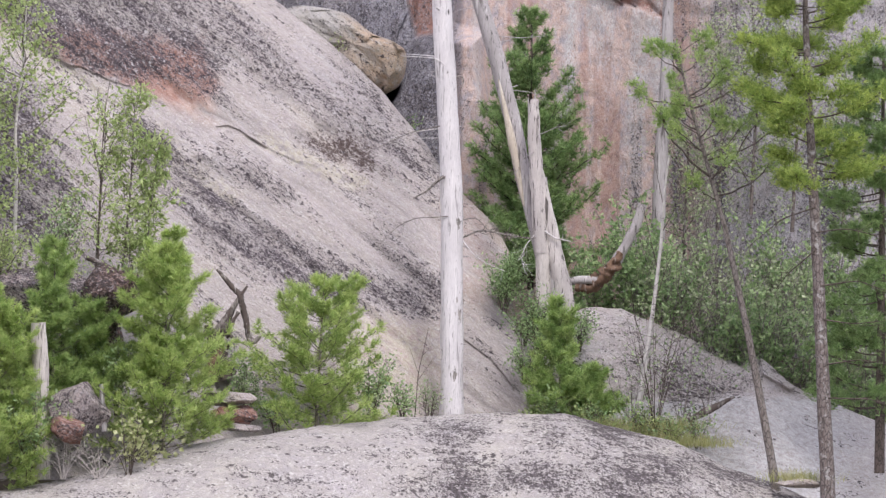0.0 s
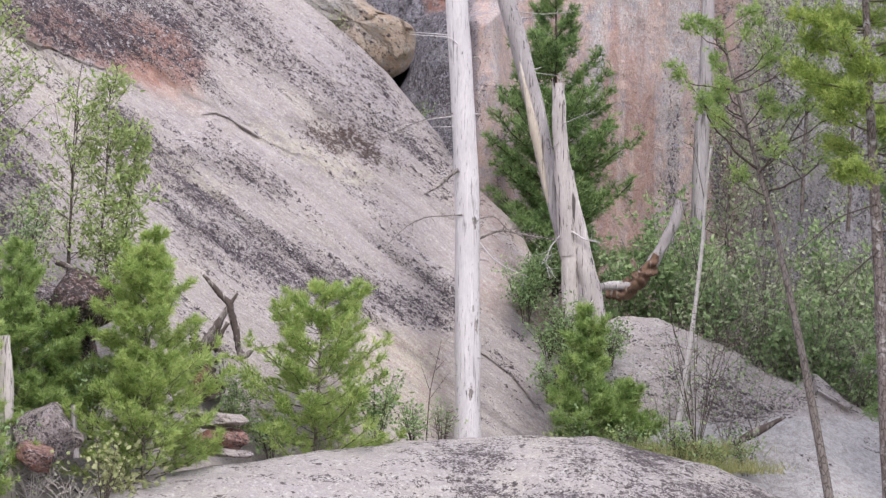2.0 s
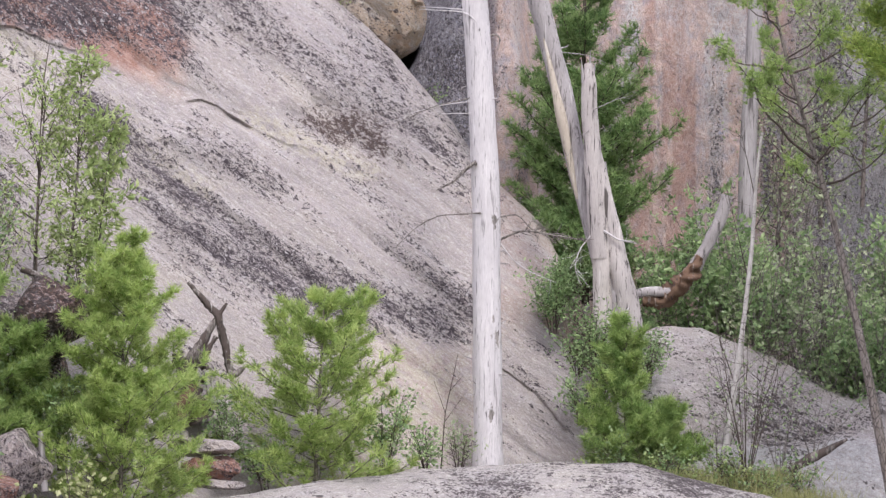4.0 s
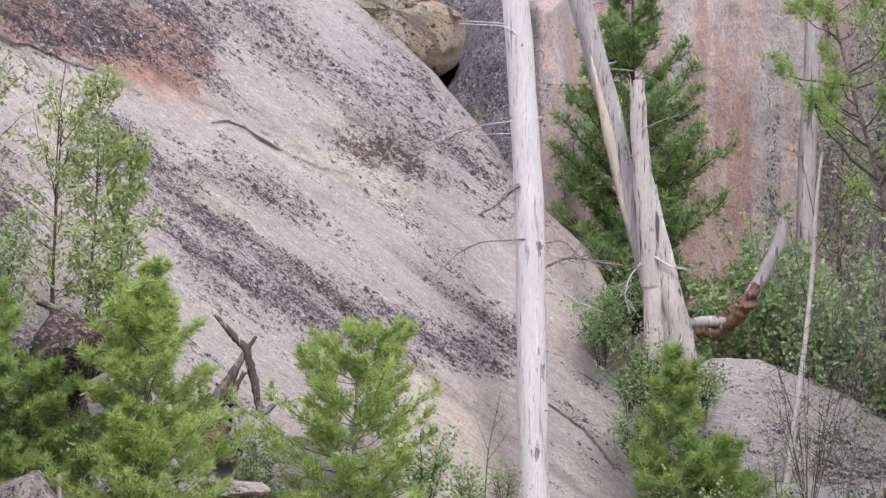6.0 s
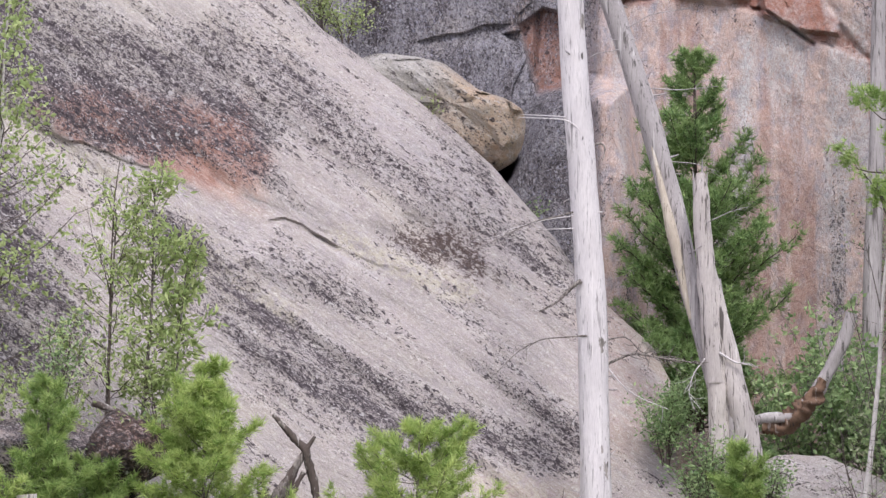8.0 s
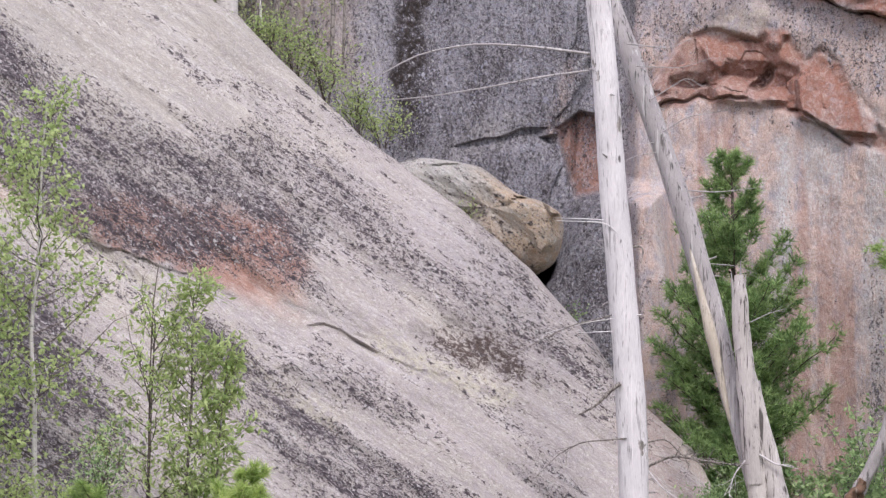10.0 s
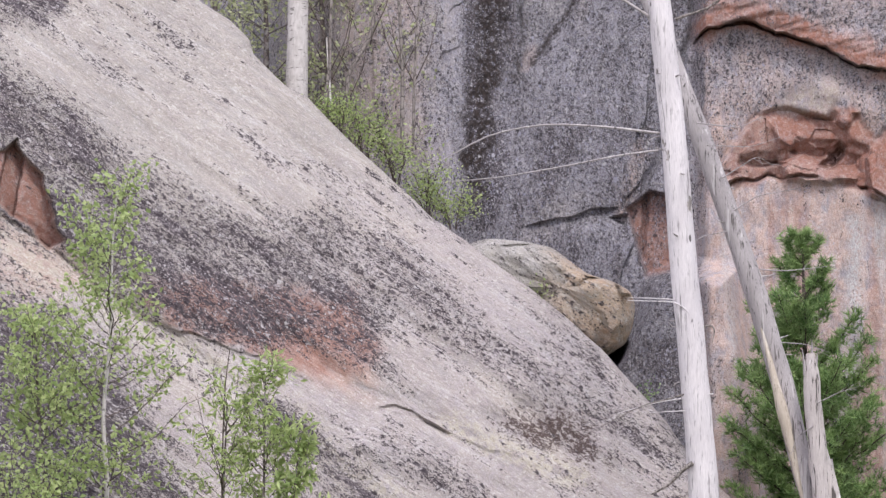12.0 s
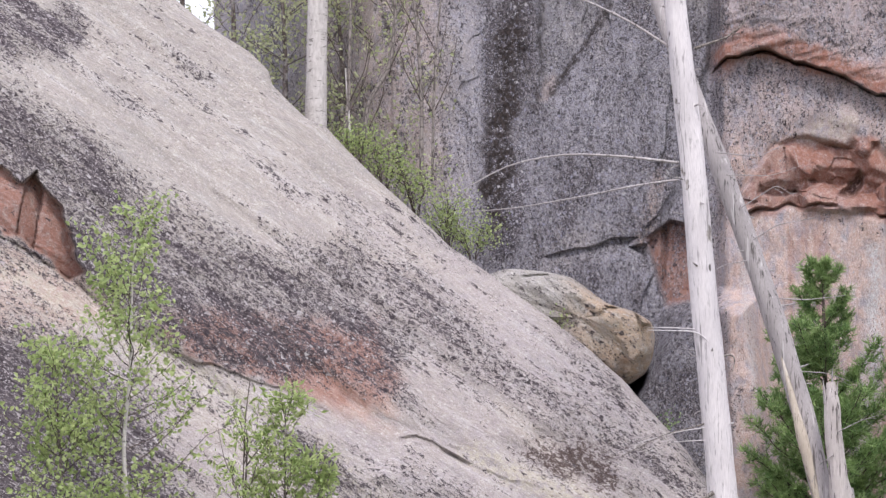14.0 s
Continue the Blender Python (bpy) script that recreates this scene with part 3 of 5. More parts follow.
pink += 0.35 * band(mu, mv, [(280, -70), (340, -190), (300, -280)], 90)
lichen -= 0.9 * within(mu, mv, [(20, -330), (200, -380), (230, -540), (0, -620), (-60, -500)], 40)
lichen -= 0.55 * band(mu, mv, [(-520, 160), (-440, 150), (-390, 140), (-350, 120)], 60)
lichen += 0.5 * band(mu, mv, [(58, -150), (195, -270), (276, -290), (337, -345), (397, -395), (428, -451)], 34) + 0.5 * band(mu, mv, [(215, -300), (256, -335), (357, -442), (418, -502)], 24)
lichen -= 0.22 * within(mu, mv, [(190, -320), (300, -290), (450, -410), (440, -620), (230, -620)], 40)
lichen -= 0.4 * band(mu, mv, [(240, -20), (300, -100), (340, -190), (310, -270)], 70)
pale = 0.25 + 1.0 * band(mu, mv, [(-200, 75), (-120, 35), (-50, 10), (20, -25)], 38)
pale += 0.8 * pale_sand
pale += 0.5 * band(mu, mv, [(-1028, 420), (-890, 345), (-770, 270), (-620, 190), (-480, 90), (-380, -20), (-300, -60)], 60)
jag = 16 * fbm(mx * 5, mz * 5, 4, 23)
red = 0.85 * within(mu + jag, mv + jag, RECESS, 5)
lichen -= 0.12 * within(mu + 2 * jag, mv + 2 * jag, [(-740, 300), (-630, 305), (-520, 290), (-440, 290), (-370, 280), (-340, 215), (-433, 170), (-532, 205), (-611, 232), (-710, 262)], 25)
red += 0.72 * within(mu + 2.5 * jag, mv + 2.5 * jag, [(-760, 330), (-630, 340), (-520, 320), (-440, 310), (-370, 300), (-320, 215), (-370, 160), (-433, 160), (-532, 200), (-611, 229), (-700, 256)], 22) * (0.95 + 0.8 * fbm(mx * 2, mz * 2, 3, 77)) * step(mv - along(mu, SHEET), -4, 8)
lichen += 0.12 * within(mu, mv, [(-760, 300), (-630, 315), (-500, 290), (-470, 200), (-611, 229), (-730, 262)], 24)
lichen -= 0.95 * within(mu + jag, mv + jag, RECESS, 5)
lichen += 0.5 * clumped * within(mu, mv, [(-1250, 1000), (-900, 930), (-830, 870), (-850, 810), (-930, 800), (-1250, 840)], 40)
white = 0.25 * within(mu, mv, [(-640, 180), (-500, 120), (-480, 70), (-600, 120)], 30)
solid("rock_slab", Geo().grid(slab_pts), GRANITE, "huge sloping pale grey granite slab with dark lichen streaks and pink stains", "rock", attributes={"lichen": np.clip(lichen, -0.2, 1.25), "pink": np.clip(pink, 0, 1), "pale": np.clip(pale, 0, 1), "red": np.clip(red, 0, 1), "white": white, "scab": scab, "tan": np.clip(tan, 0, 1)})

# ---- the cliff behind ----
LEDGE = [(250, 488), (271, 492), (372, 502), (472, 499), (552, 474), (639, 418), (800, 330)]
LIP = [(250, 500), (284, 530), (315, 583), (376, 627), (440, 645), (520, 600), (574, 575), (641, 500), (800, 400)]
HOLLOW = [(287, 498), (284, 523), (310, 562), (351, 614), (379, 622), (411, 623), (447, 611), (475, 605), (496, 628), (528, 616), (559, 563), (588, 591), (619, 563), (643, 518), (684, 453), (738, 388), (683, 405), (618, 436), (558, 463), (522, 479), (478, 491), (394, 500), (317, 494)]
ALCOVE = [
    ([(284, 523), (310, 562), (351, 610), (359, 618), (385, 574), (390, 521), (394, 501), (317, 498), (293, 490)], -0.12, 0.5, -0.1, 5),
    ([(318, 538), (350, 552), (382, 545), (388, 525), (350, 520), (318, 526)], 0.1, 0, -0.8, 5),
    ([(359, 618), (411, 623), (443, 611), (483, 600), (495, 568), (479, 540), (458, 532), (430, 537), (391, 565)], -0.02, 0.15, 0.35, 4),
    ([(419, 577), (459, 567), (491, 564), (479, 540), (458, 532), (410, 545)], 0.16, 0.1, -1.1, 5),
    ([(396, 517), (418, 535), (458, 524), (498, 510), (522, 495), (478, 491), (398, 500)], -0.26, 0.1, 0.5, 9),
    ([(462, 520), (495, 560), (507, 552), (490, 520), (474, 516)], 0.3, 0, 0, 6),
    ([(495, 548), (531, 536), (534, 507), (494, 508)], 0.08, 0.2, 0.2, 4),
    ([(492, 616), (508, 632), (528, 612), (507, 588), (495, 596)], -0.14, 0, 0.3, 7),
    ([(511, 600), (540, 604), (559, 563), (555, 547), (511, 564)], -0.1, 0.2, 0.2, 7),
    ([(543, 535), (588, 591), (619, 563), (643, 518), (684, 453), (684, 432), (618, 438), (550, 467)], -0.16, 0.25, 0.3, 5),
]
TOPCRACK = [(225, 735), (269, 769), (319, 778), (419, 746), (545, 698), (700, 640), (900, 560)]


def cliff_depth(u, v):
    x, z = u * UNIT, v * UNIT
    y = 4.7 + 0.04 * z + 0.9 * fbm(x * 0.28, z * 0.12, 3, 41) + 0.22 * fbm(x * 1.1, z * 0.5, 4, 43) + 0.05 * fbm(x * 4, z * 3, 4, 47)
    y = y - 0.35 * np.abs(fbm(x * 0.6 + 4, z * 0.35, 3, 53))
    right = step(u, 235, 265)
    lip, top = along(u, LIP) + 34 * fbm(x * 2.2, z * 0, 4, 6), along(u, TOPCRACK) + 26 * fbm(x * 2.0, z * 0 + 5, 4, 16)
    # lower face, hollow under the lip, rounded block above, next course over the top crack
    y = y - right * 0.35
    inner = within(u + 8 * fbm(x * 5, z * 5, 3, 29), v + 8 * fbm(x * 5, z * 5, 3, 30), HOLLOW, 7)
    y = y + inner * (0.10 + 0.05 * fbm(x * 2.1, z * 2.1, 4, 61))
    # broken blocks in the hollow: ring, depth, slope across, slope up, softness
    for ring, deep, across, upward, soft in ALCOVE:
        mid = np.mean(ring, 0)
        y = y + within(u + 5 * fbm(x * 6, z * 6, 3, 62), v + 5 * fbm(x * 6, z * 6, 3, 63), ring, soft) * (deep + UNIT * (across * (u - mid[0]) + upward * (v - mid[1])))
    y = y - right * 0.05 * step(v, lip - 4, lip + 30) * (1 - step(v, top - 90, top))
    chip = 10 * fbm(x * 7, z * 7, 3, 17)
    y = y + right * 0.20 * step(v, top - 5 + 1.2 * chip, top - 3 + 1.2 * chip) * (1 - step(v, top - 2, top + 2)) * step(0.5 + fbm(x * 1.3, z * 0 + 2, 3, 20), 0.36, 0.5)
    y = y - right * (0.30 * step(v, top - 1, top + 3) + (0.12 * np.abs(fbm(x * 1.2, z * 3, 3, 19)) + 0.10 * fbm(x * 1.5 + z * 3.5, z * 9 - x * 3, 4, 27)) * step(v, top, top + 8) * (1 - step(v, top + 40, top + 110)))
    chunk, _ = cell_noise(x * 2.6 + 0.7 * fbm(x * 2, z * 2, 2, 3), z * 3.4 + 0.7 * fbm(x * 2, z * 2, 2, 8), 66, 2.0)
    y = y + inner * 0.06 * (chunk - 0.5) + 0.16 * band(u, v + 12 * fbm(x * 5, z * 0, 3, 64), LEDGE[1:-1], 5) * step(0.5 + fbm(x * 1.6, z * 0, 3, 65), 0.3, 0.45)
    plate, seam = cell_noise(x * 0.7 + 0.5 * fbm(x, z, 3, 13), z * 0.14 + 0.3 * fbm(x, z, 3, 18), 67)
    y = y + 0.16 * (plate - 0.5) * (1 - 0.85 * right)
    # joint between the grey wall and the pink face
    y = y + 0.12 * band(u + 10 * fbm(x * 3, z * 3, 3, 99), v, [(252, 900), (234, 750), (190, 600), (153, 492), (140, 352)], 9)
    y = y + 0.28 * within(u, v, [(118, 450), (160, 480), (200, 470), (200, 340), (150, 330)], 4)
    y = y + 0.22 * within(u, v, [(88, 435), (120, 440), (112, 418)], 3)
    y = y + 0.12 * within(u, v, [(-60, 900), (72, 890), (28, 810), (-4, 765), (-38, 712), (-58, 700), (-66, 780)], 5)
    y = y + overhang(u, v, [(-60, 424), (-10, 436), (20, 438), (55, 452), (95, 453)], 0.10, 40)
    # grey buttress beside the wedged boulder
    y = y - 0.9 * within(u, v, [(30, -320), (60, 60), (92, 180), (120, 235), (160, 312), (215, 345), (300, 330), (330, 150), (330, -320)], 26)
    y = y + 2.2 * within(u, v, [(50, 215), (85, 210), (112, 212), (106, 190), (92, 168), (66, 178)], 7)
    # the wall runs back out of sight at its end
    y = y + 5.0 * step(-u, 330, 640) + 1.2 * step(u, 800, 1250)
    return y


cu, cv = np.meshgrid(np.r_[np.linspace(-640, -202, 90), np.linspace(-200, 760, 380), np.linspace(764, 1500, 120)], np.r_[np.linspace(-420, 248, 110), np.linspace(250, 920, 290), np.linspace(926, 1180, 30)])
cy = cliff_depth(cu, cv)
cx, cz = cu * UNIT, cv * UNIT
grey = 1 - step(cu, 225, 270)
cl = 0.30 + 0.48 * grey - 0.5 * step(-cu, 150, 190) + 1.5 * band(cu + 40 * fbm(cx * 1.6, cz * 1.6, 4, 56), cv, [(-98, 900), (-121, 778), (-134, 678), (-146, 600), (-127, 448)], 40)
ragged = 22 * fbm(cx * 4, cz * 4, 4, 57)
cmoss_shade = 1.9 * band(cu + 2.2 * ragged, cv, [(-104, 900), (-116, 778), (-133, 678), (-150, 600), (-148, 480)], 44) * (0.55 + 1.1 * fbm(cx * 2, cz * 2, 4, 58)) + 0.9 * band(cu + ragged * 0.6, cv, [(60, 865), (30, 812), (-5, 765), (-45, 712)], 13) + 0.7 * band(cu + ragged, cv, [(-60, 880), (-62, 780), (-75, 690)], 16)
# darker blue-grey over the set-back facet right of the black streak
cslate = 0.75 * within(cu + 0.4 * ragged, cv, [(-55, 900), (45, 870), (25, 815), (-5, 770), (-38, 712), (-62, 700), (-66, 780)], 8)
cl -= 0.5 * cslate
cl += 0.25 * step(cv, 650, 720) * (1 - grey)
cl -= 0.45 * (1 - grey) * (1 - step(cv, 470, 520)) * (1 - step(cu, 690, 800))
cpink = (1 - grey) * (0.95 - 0.7 * step(cu + 160 * fbm(cx * 0.8, cz * 0.8, 3, 60), 800, 980)) * (1 - 0.45 * step(cv, 560, 680))
cpink += 0.5 * within(cu + ragged, cv, [(-470, 520), (-230, 540), (-250, 920), (-480, 920)], 40)
cpink += 0.7 * band(cu, cv, [(-45, 735), (-58, 705)], 16) + 0.9 * band(cu, cv, [(145, 560), (125, 490), (110, 440)], 22)
cred = within(cu + 1.4 * ragged, cv + 1.4 * ragged, HOLLOW, 12)
cred += 0.8 * within(cu, cv, [(118, 450), (160, 480), (200, 470), (200, 340), (150, 330)], 8) + 2.2 * band(cu, cv - 16 + 2 * ragged, TOPCRACK, 44) * (1 - grey) * np.clip(0.5 + 1.4 * fbm(cx * 1.5, cz * 3, 3, 59), 0, 1)
cochre = within(cu + ragged, cv + ragged, [(395, 624), (412, 649), (444, 665), (492, 675), (504, 644), (496, 628), (475, 607), (447, 615)], 18)
cl -= 0.6 * np.clip(cred, 0, 1) + 0.5 * cochre
# shade of the deep wedge gap, painted in the black crust colour
cmoss_shade = cmoss_shade + 0.7 * within(cu, cv, ALCOVE[5][0], 8)
cred = cred - 0.3 * within(cu, cv, ALCOVE[0][0], 10) - 0.25 * within(cu, cv, ALCOVE[4][0], 8)
cpink = cpink + 0.3 * within(cu, cv, ALCOVE[0][0], 14)
stripe = 0.5 + fbm(cx * 1.7, cz * 0.16, 4, 71)
cwhite = (1 - grey) * (1 - step(cv, 430, 500)) * (1 - step(cu, 760, 900)) * 0.7 * step(stripe, 0.54, 0.64)
cslate = cslate + 0.45 * (1 - grey) * (1 - step(cv, 430, 500)) * (1 - step(cu, 760, 900)) * step(0.5 + fbm(cx * 2.4 + 21, cz * 0.14, 4, 72), 0.56, 0.66)
cwhite += 1.0 * band(cu + 0.5 * ragged, cv, [(522, 420), (520, 380), (514, 129)], 24) + 0.5 * step(cu, 760, 900)
cl += (1 - grey) * (1 - step(cv, 430, 500)) * 0.55 * step(0.5 + fbm(cx * 2.2 + 9, cz * 0.2, 4, 73), 0.60, 0.75)
cl += 0.05 * step(cu, 760, 880)
cred = cred + (1 - grey) * 0.42 * (1 - step(cv, 430, 500)) * (1 - step(cu, 760, 900)) * step(0.5 + fbm(cx * 3.1 + 3, cz * 0.2, 4, 75), 0.53, 0.66)
cpale = 0.15 + 0.3 * step(-cu, 100, 300) + 0.8 * cochre
cliff_pts = spot(cu, cv, cy)
brow = cliff_pts[-1:] + np.array([0.0, 0.6, 0.35])
cliff_pts = np.concatenate([cliff_pts, brow, brow + np.array([0, 3.0, 0.3]), brow + np.array([0, 14.0, -1.5]), brow * np.array([1, 1, 0]) + np.array([0, 18.0, 8.0])])
grown = lambda m: np.concatenate([m] + [m[-1:]] * 4)
cl, cpink, cpale, cred, cwhite, cmoss_shade, cslate = [grown(m) for m in (cl, cpink, cpale, cred, cwhite, cmoss_shade, cslate)]
solid("cliff", Geo().grid(cliff_pts), CLIFF, "tall grey and pink granite cliff with black streaks and red ledges", "cliff", "structure", attributes={"lichen": np.clip(cl, -0.2, 1.9), "pink": np.clip(cpink, 0, 1), "pale": cpale, "red": np.clip(cred, 0, 1), "white": np.clip(cwhite, 0, 1), "moss": np.clip(cmoss_shade, 0, 1), "slate": cslate})

# ---- low dome of bare rock in front ----
dx, dq = np.meshgrid(np.linspace(-10.5, 11.5, 260), np.r_[np.linspace(-5.2, -0.4, 130), np.linspace(-0.37, 2.2, 50)])
dz = crest_height(dx) + 0.12 - np.where(dq < 0, 0.20 * np.abs(dq) ** 1.75, 0.22 * dq**2)
dz = dz + 0.16 * fbm(dx * 0.5, dq * 0.6, 3, 81) + 0.09 * fbm(dx * 1.8, dq * 2.0, 5, 83)
dl = 0.03 + 0.5 * np.maximum(fbm(dx * 0.5 + 7, dq * 0.9, 4, 88), 0) + 1.0 * step(dx, 0.4, 2.2) * (0.5 + 2.2 * fbm(dx * 0.9, dq * 1.3, 4, 85)) + 0.12 * step(fbm(dx * 0.7, dq * 1.0, 3, 86), 0.0, 0.2)
flat = np.zeros_like(dx)
solid("rock_dome", Geo().grid(np.stack([dx, crest_depth(dx) + dq, dz], -1)), DOME, "low rounded dome of bare pale granite with black lichen crusts", "rock", attributes={"lichen": dl, "pink": flat + 0.1, "pale": flat + 0.25, "red": flat, "white": flat})

# ---- stepped slabs to the right of the dome ----
RTOP = [(400, -620), (440, -520), (480, -400), (530, -330), (576, -312), (657, -311), (795, -369), (905, -430), (945, -440), (970, -425), (1000, -430), (1070, -482), (1124, -513), (1299, -578), (1500, -640)]
ru, rw = np.meshgrid(np.linspace(405, 1500, 300), np.r_[np.linspace(-0.12, 0, 8)[:-1], np.linspace(0, 1, 170)])
rt = along(ru, RTOP) + 10 * fbm(ru * 0.012, ru * 0, 3, 91)
rv = rt - np.maximum(rw, 0) * (rt + 800)
ry = -1.1 - 0.3 * (ru - 455) / 1000 - 2.6 * np.maximum(rw, 0) ** 0.8 + np.where(rw < 0, -rw * 14, 0)
brow = along(ru, [(455, -560), (811, -530), (933, -514), (1070, -512), (1138, -513), (1206, -532), (1500, -600)]) + 40 * fbm(ru * 0.012, ru * 0, 4, 90)
shelf = along(ru, [(560, -470), (720, -440), (829, -412), (877, -418), (973, -462), (1030, -490), (1500, -620)]) + 10 * fbm(ru * 0.025, ru * 0 + 2, 3, 95)
ry = ry + 0.22 * step(rv, shelf - 2, shelf + 3) * step(ru, 700, 800) * (1 - step(ru, 960, 1010)) - 0.2 * within(ru, rv, [(985, -395), (1034, -430), (1103, -480), (1069, -503), (1000, -465)], 5)
ry = ry + 0.04 * step(rv, brow - 1, brow + 3) * (1 - step(rv, brow + 6, brow + 14)) + 0.12 * step(rv, brow - 8, brow + 8) - 0.35 * fbm(ru * 0.006, rv * 0.006, 4, 93) - 0.10 * fbm(ru * 0.03, rv * 0.05, 4, 94)
rpts = spot(ru, rv, ry, 0.8)
rl = -0.08 + 0.12 * step(rv, brow, brow + 20) * (1 - step(ru, 1000, 1100)) + 0.12 * step(ru, 1080, 1200)
# the 0.55 ring paints the bench's purple shading through the lichen mark
rl = rl - 0.2 * (1 - step(rv, brow - 12, brow)) + 0.55 * within(ru + 18 * fbm(ru * 0.03, rv * 0.03, 3, 96), rv, [(770, -430), (833, -415), (963, -494), (963, -514), (833, -583), (806, -593), (750, -520)], 24) + 0.08 * within(ru, rv, [(480, -400), (530, -330), (660, -315), (760, -380), (740, -460), (600, -440)], 30)
rz = np.zeros_like(ru)
# white: pale lower slab, lightened further in place of the sky light it lacks
solid("rock_step", Geo().grid(rpts), BENCH, "stepped pale granite slabs with an upper bench darkened by lichen and painted shade", "rock", attributes={"lichen": rl, "pink": rz + 0.2, "pale": rz + 0.25, "red": rz, "white": 1.0 * (1 - step(rv, brow - 12, brow)) * (1 - 0.6 * step(ru, 1150, 1250))})

# ---- boulder wedged between slab and cliff ----
TAN = rock_material("tan_granite", (0.38, 0.36, 0.345), (0.30, 0.28, 0.265), (0.05, 0.04, 0.04), (0.52, 0.31, 0.14), (0.44, 0.40, 0.27), (0.3, 0.15, 0.1))
BOULDER = [(-200, 380), (-137, 402), (-118, 402), (-65, 396), (-17, 385), (9, 365), (46, 336), (92, 322), (125, 301), (129, 273), (124, 240), (112, 212), (74, 188), (30, 205), (-60, 260), (-200, 330)]


def boulder(name, ring, y, depth, material, label, attributes, seed):
    """A rounded block whose outline is the ring, swelling towards its middle."""
    ring = np.array(ring, float)
    mid = ring.mean(0)
    n = 96
    d = np.r_[0, np.cumsum(np.linalg.norm(np.diff(np.vstack([ring, ring[:1]]), axis=0), axis=1))]
    s = np.linspace(0, d[-1], n, endpoint=False)
    closed = np.vstack([ring, ring[:1]])
    out = np.stack([np.interp(s, d, closed[:, 0]), np.interp(s, d, closed[:, 1])], 1)
    for _ in range(1):
        out = (np.roll(out, 1, 0) + 2 * out + np.roll(out, -1, 0)) / 4
    turn = np.linspace(-math.pi / 2, math.pi / 2, 44)
    a = mid + (out - mid)[None] * np.cos(turn)[:, None, None] ** 0.38
    deep = y + np.sin(turn)[:, None] * depth + np.zeros(n)[None]
    facet, crease = cell_noise(a[..., 0] * 0.016, a[..., 1] * 0.02, seed)
    deep = deep + 0.55 * (facet - 0.5) * np.cos(turn)[:, None] + 0.35 * fbm(a[..., 0] * 0.02 + seed, a[..., 1] * 0.02, 4, seed) + 0.05 * fbm(a[..., 0] * 0.1, a[..., 1] * 0.1, 3, seed)
    pts = spot(a[..., 0], a[..., 1], deep)
    pts = np.concatenate([pts, pts[:, :1]], 1)
    across = np.concatenate([a[..., 0], a[:, :1, 0]], 1)
    marks = {k: np.full(pts.shape[:2], w) for k, w in attributes.items()}
    marks["pink"] = attributes["pink"] * step(across + 40 * fbm(across * 0.02, pts[..., 2] * 2, 3, 5), -60, 30)
    return solid(name, Geo().grid(pts), material, label, "rock", attributes=marks)


boulder("boulder", BOULDER, 2.3, 0.65, TAN, "tan lichen-covered boulder wedged between slab and cliff", {"lichen": 0.12, "pink": 1.0, "pale": 0.3, "red": 0.0, "white": 0.0}, 4)

# ---- makers of plants ----
def unit(v):
    return v / (np.linalg.norm(v, axis=-1, keepdims=True) + 1e-9)


def needles(geo, places, ways, count, length, width, rng, spread=0.6):
    """Tufts of thin pointed needles that fan out along their twig."""
    p, w = np.repeat(np.array(places), count, 0), np.repeat(np.array(ways), count, 0)
    n = len(p)
    d = unit(unit(w) + spread * rng.normal(size=(n, 3)))
    side = unit(np.cross(d, rng.normal(size=(n, 3))))
    long = length * rng.uniform(0.7, 1.15, (n, 1))
    tri = np.stack([p + side * width, p - side * width, p + d * long], 1)
    geo.add(tri, np.arange(n * 3).reshape(-1, 3))


def leaves(geo, places, ways, length, width, rng, droop=0.0):
    """Pointed oval leaves, slightly folded."""
    p = np.array(places)
    n = len(p)
    d = unit(np.array(ways) + 0.9 * rng.normal(size=(n, 3)) + np.array([0, 0, -droop]))
    side = unit(np.cross(d, rng.normal(size=(n, 3))))
    fold = np.cross(d, side)
    long = length * rng.uniform(0.65, 1.25, (n, 1))
    wide = width * long / length
    mid = p + d * long * 0.45
    pts = np.stack([p, mid + side * wide + fold * wide * 0.35, p + d * long, mid - side * wide + fold * wide * 0.35], 1)
    geo.add(pts, np.arange(n * 4).reshape(-1, 4))


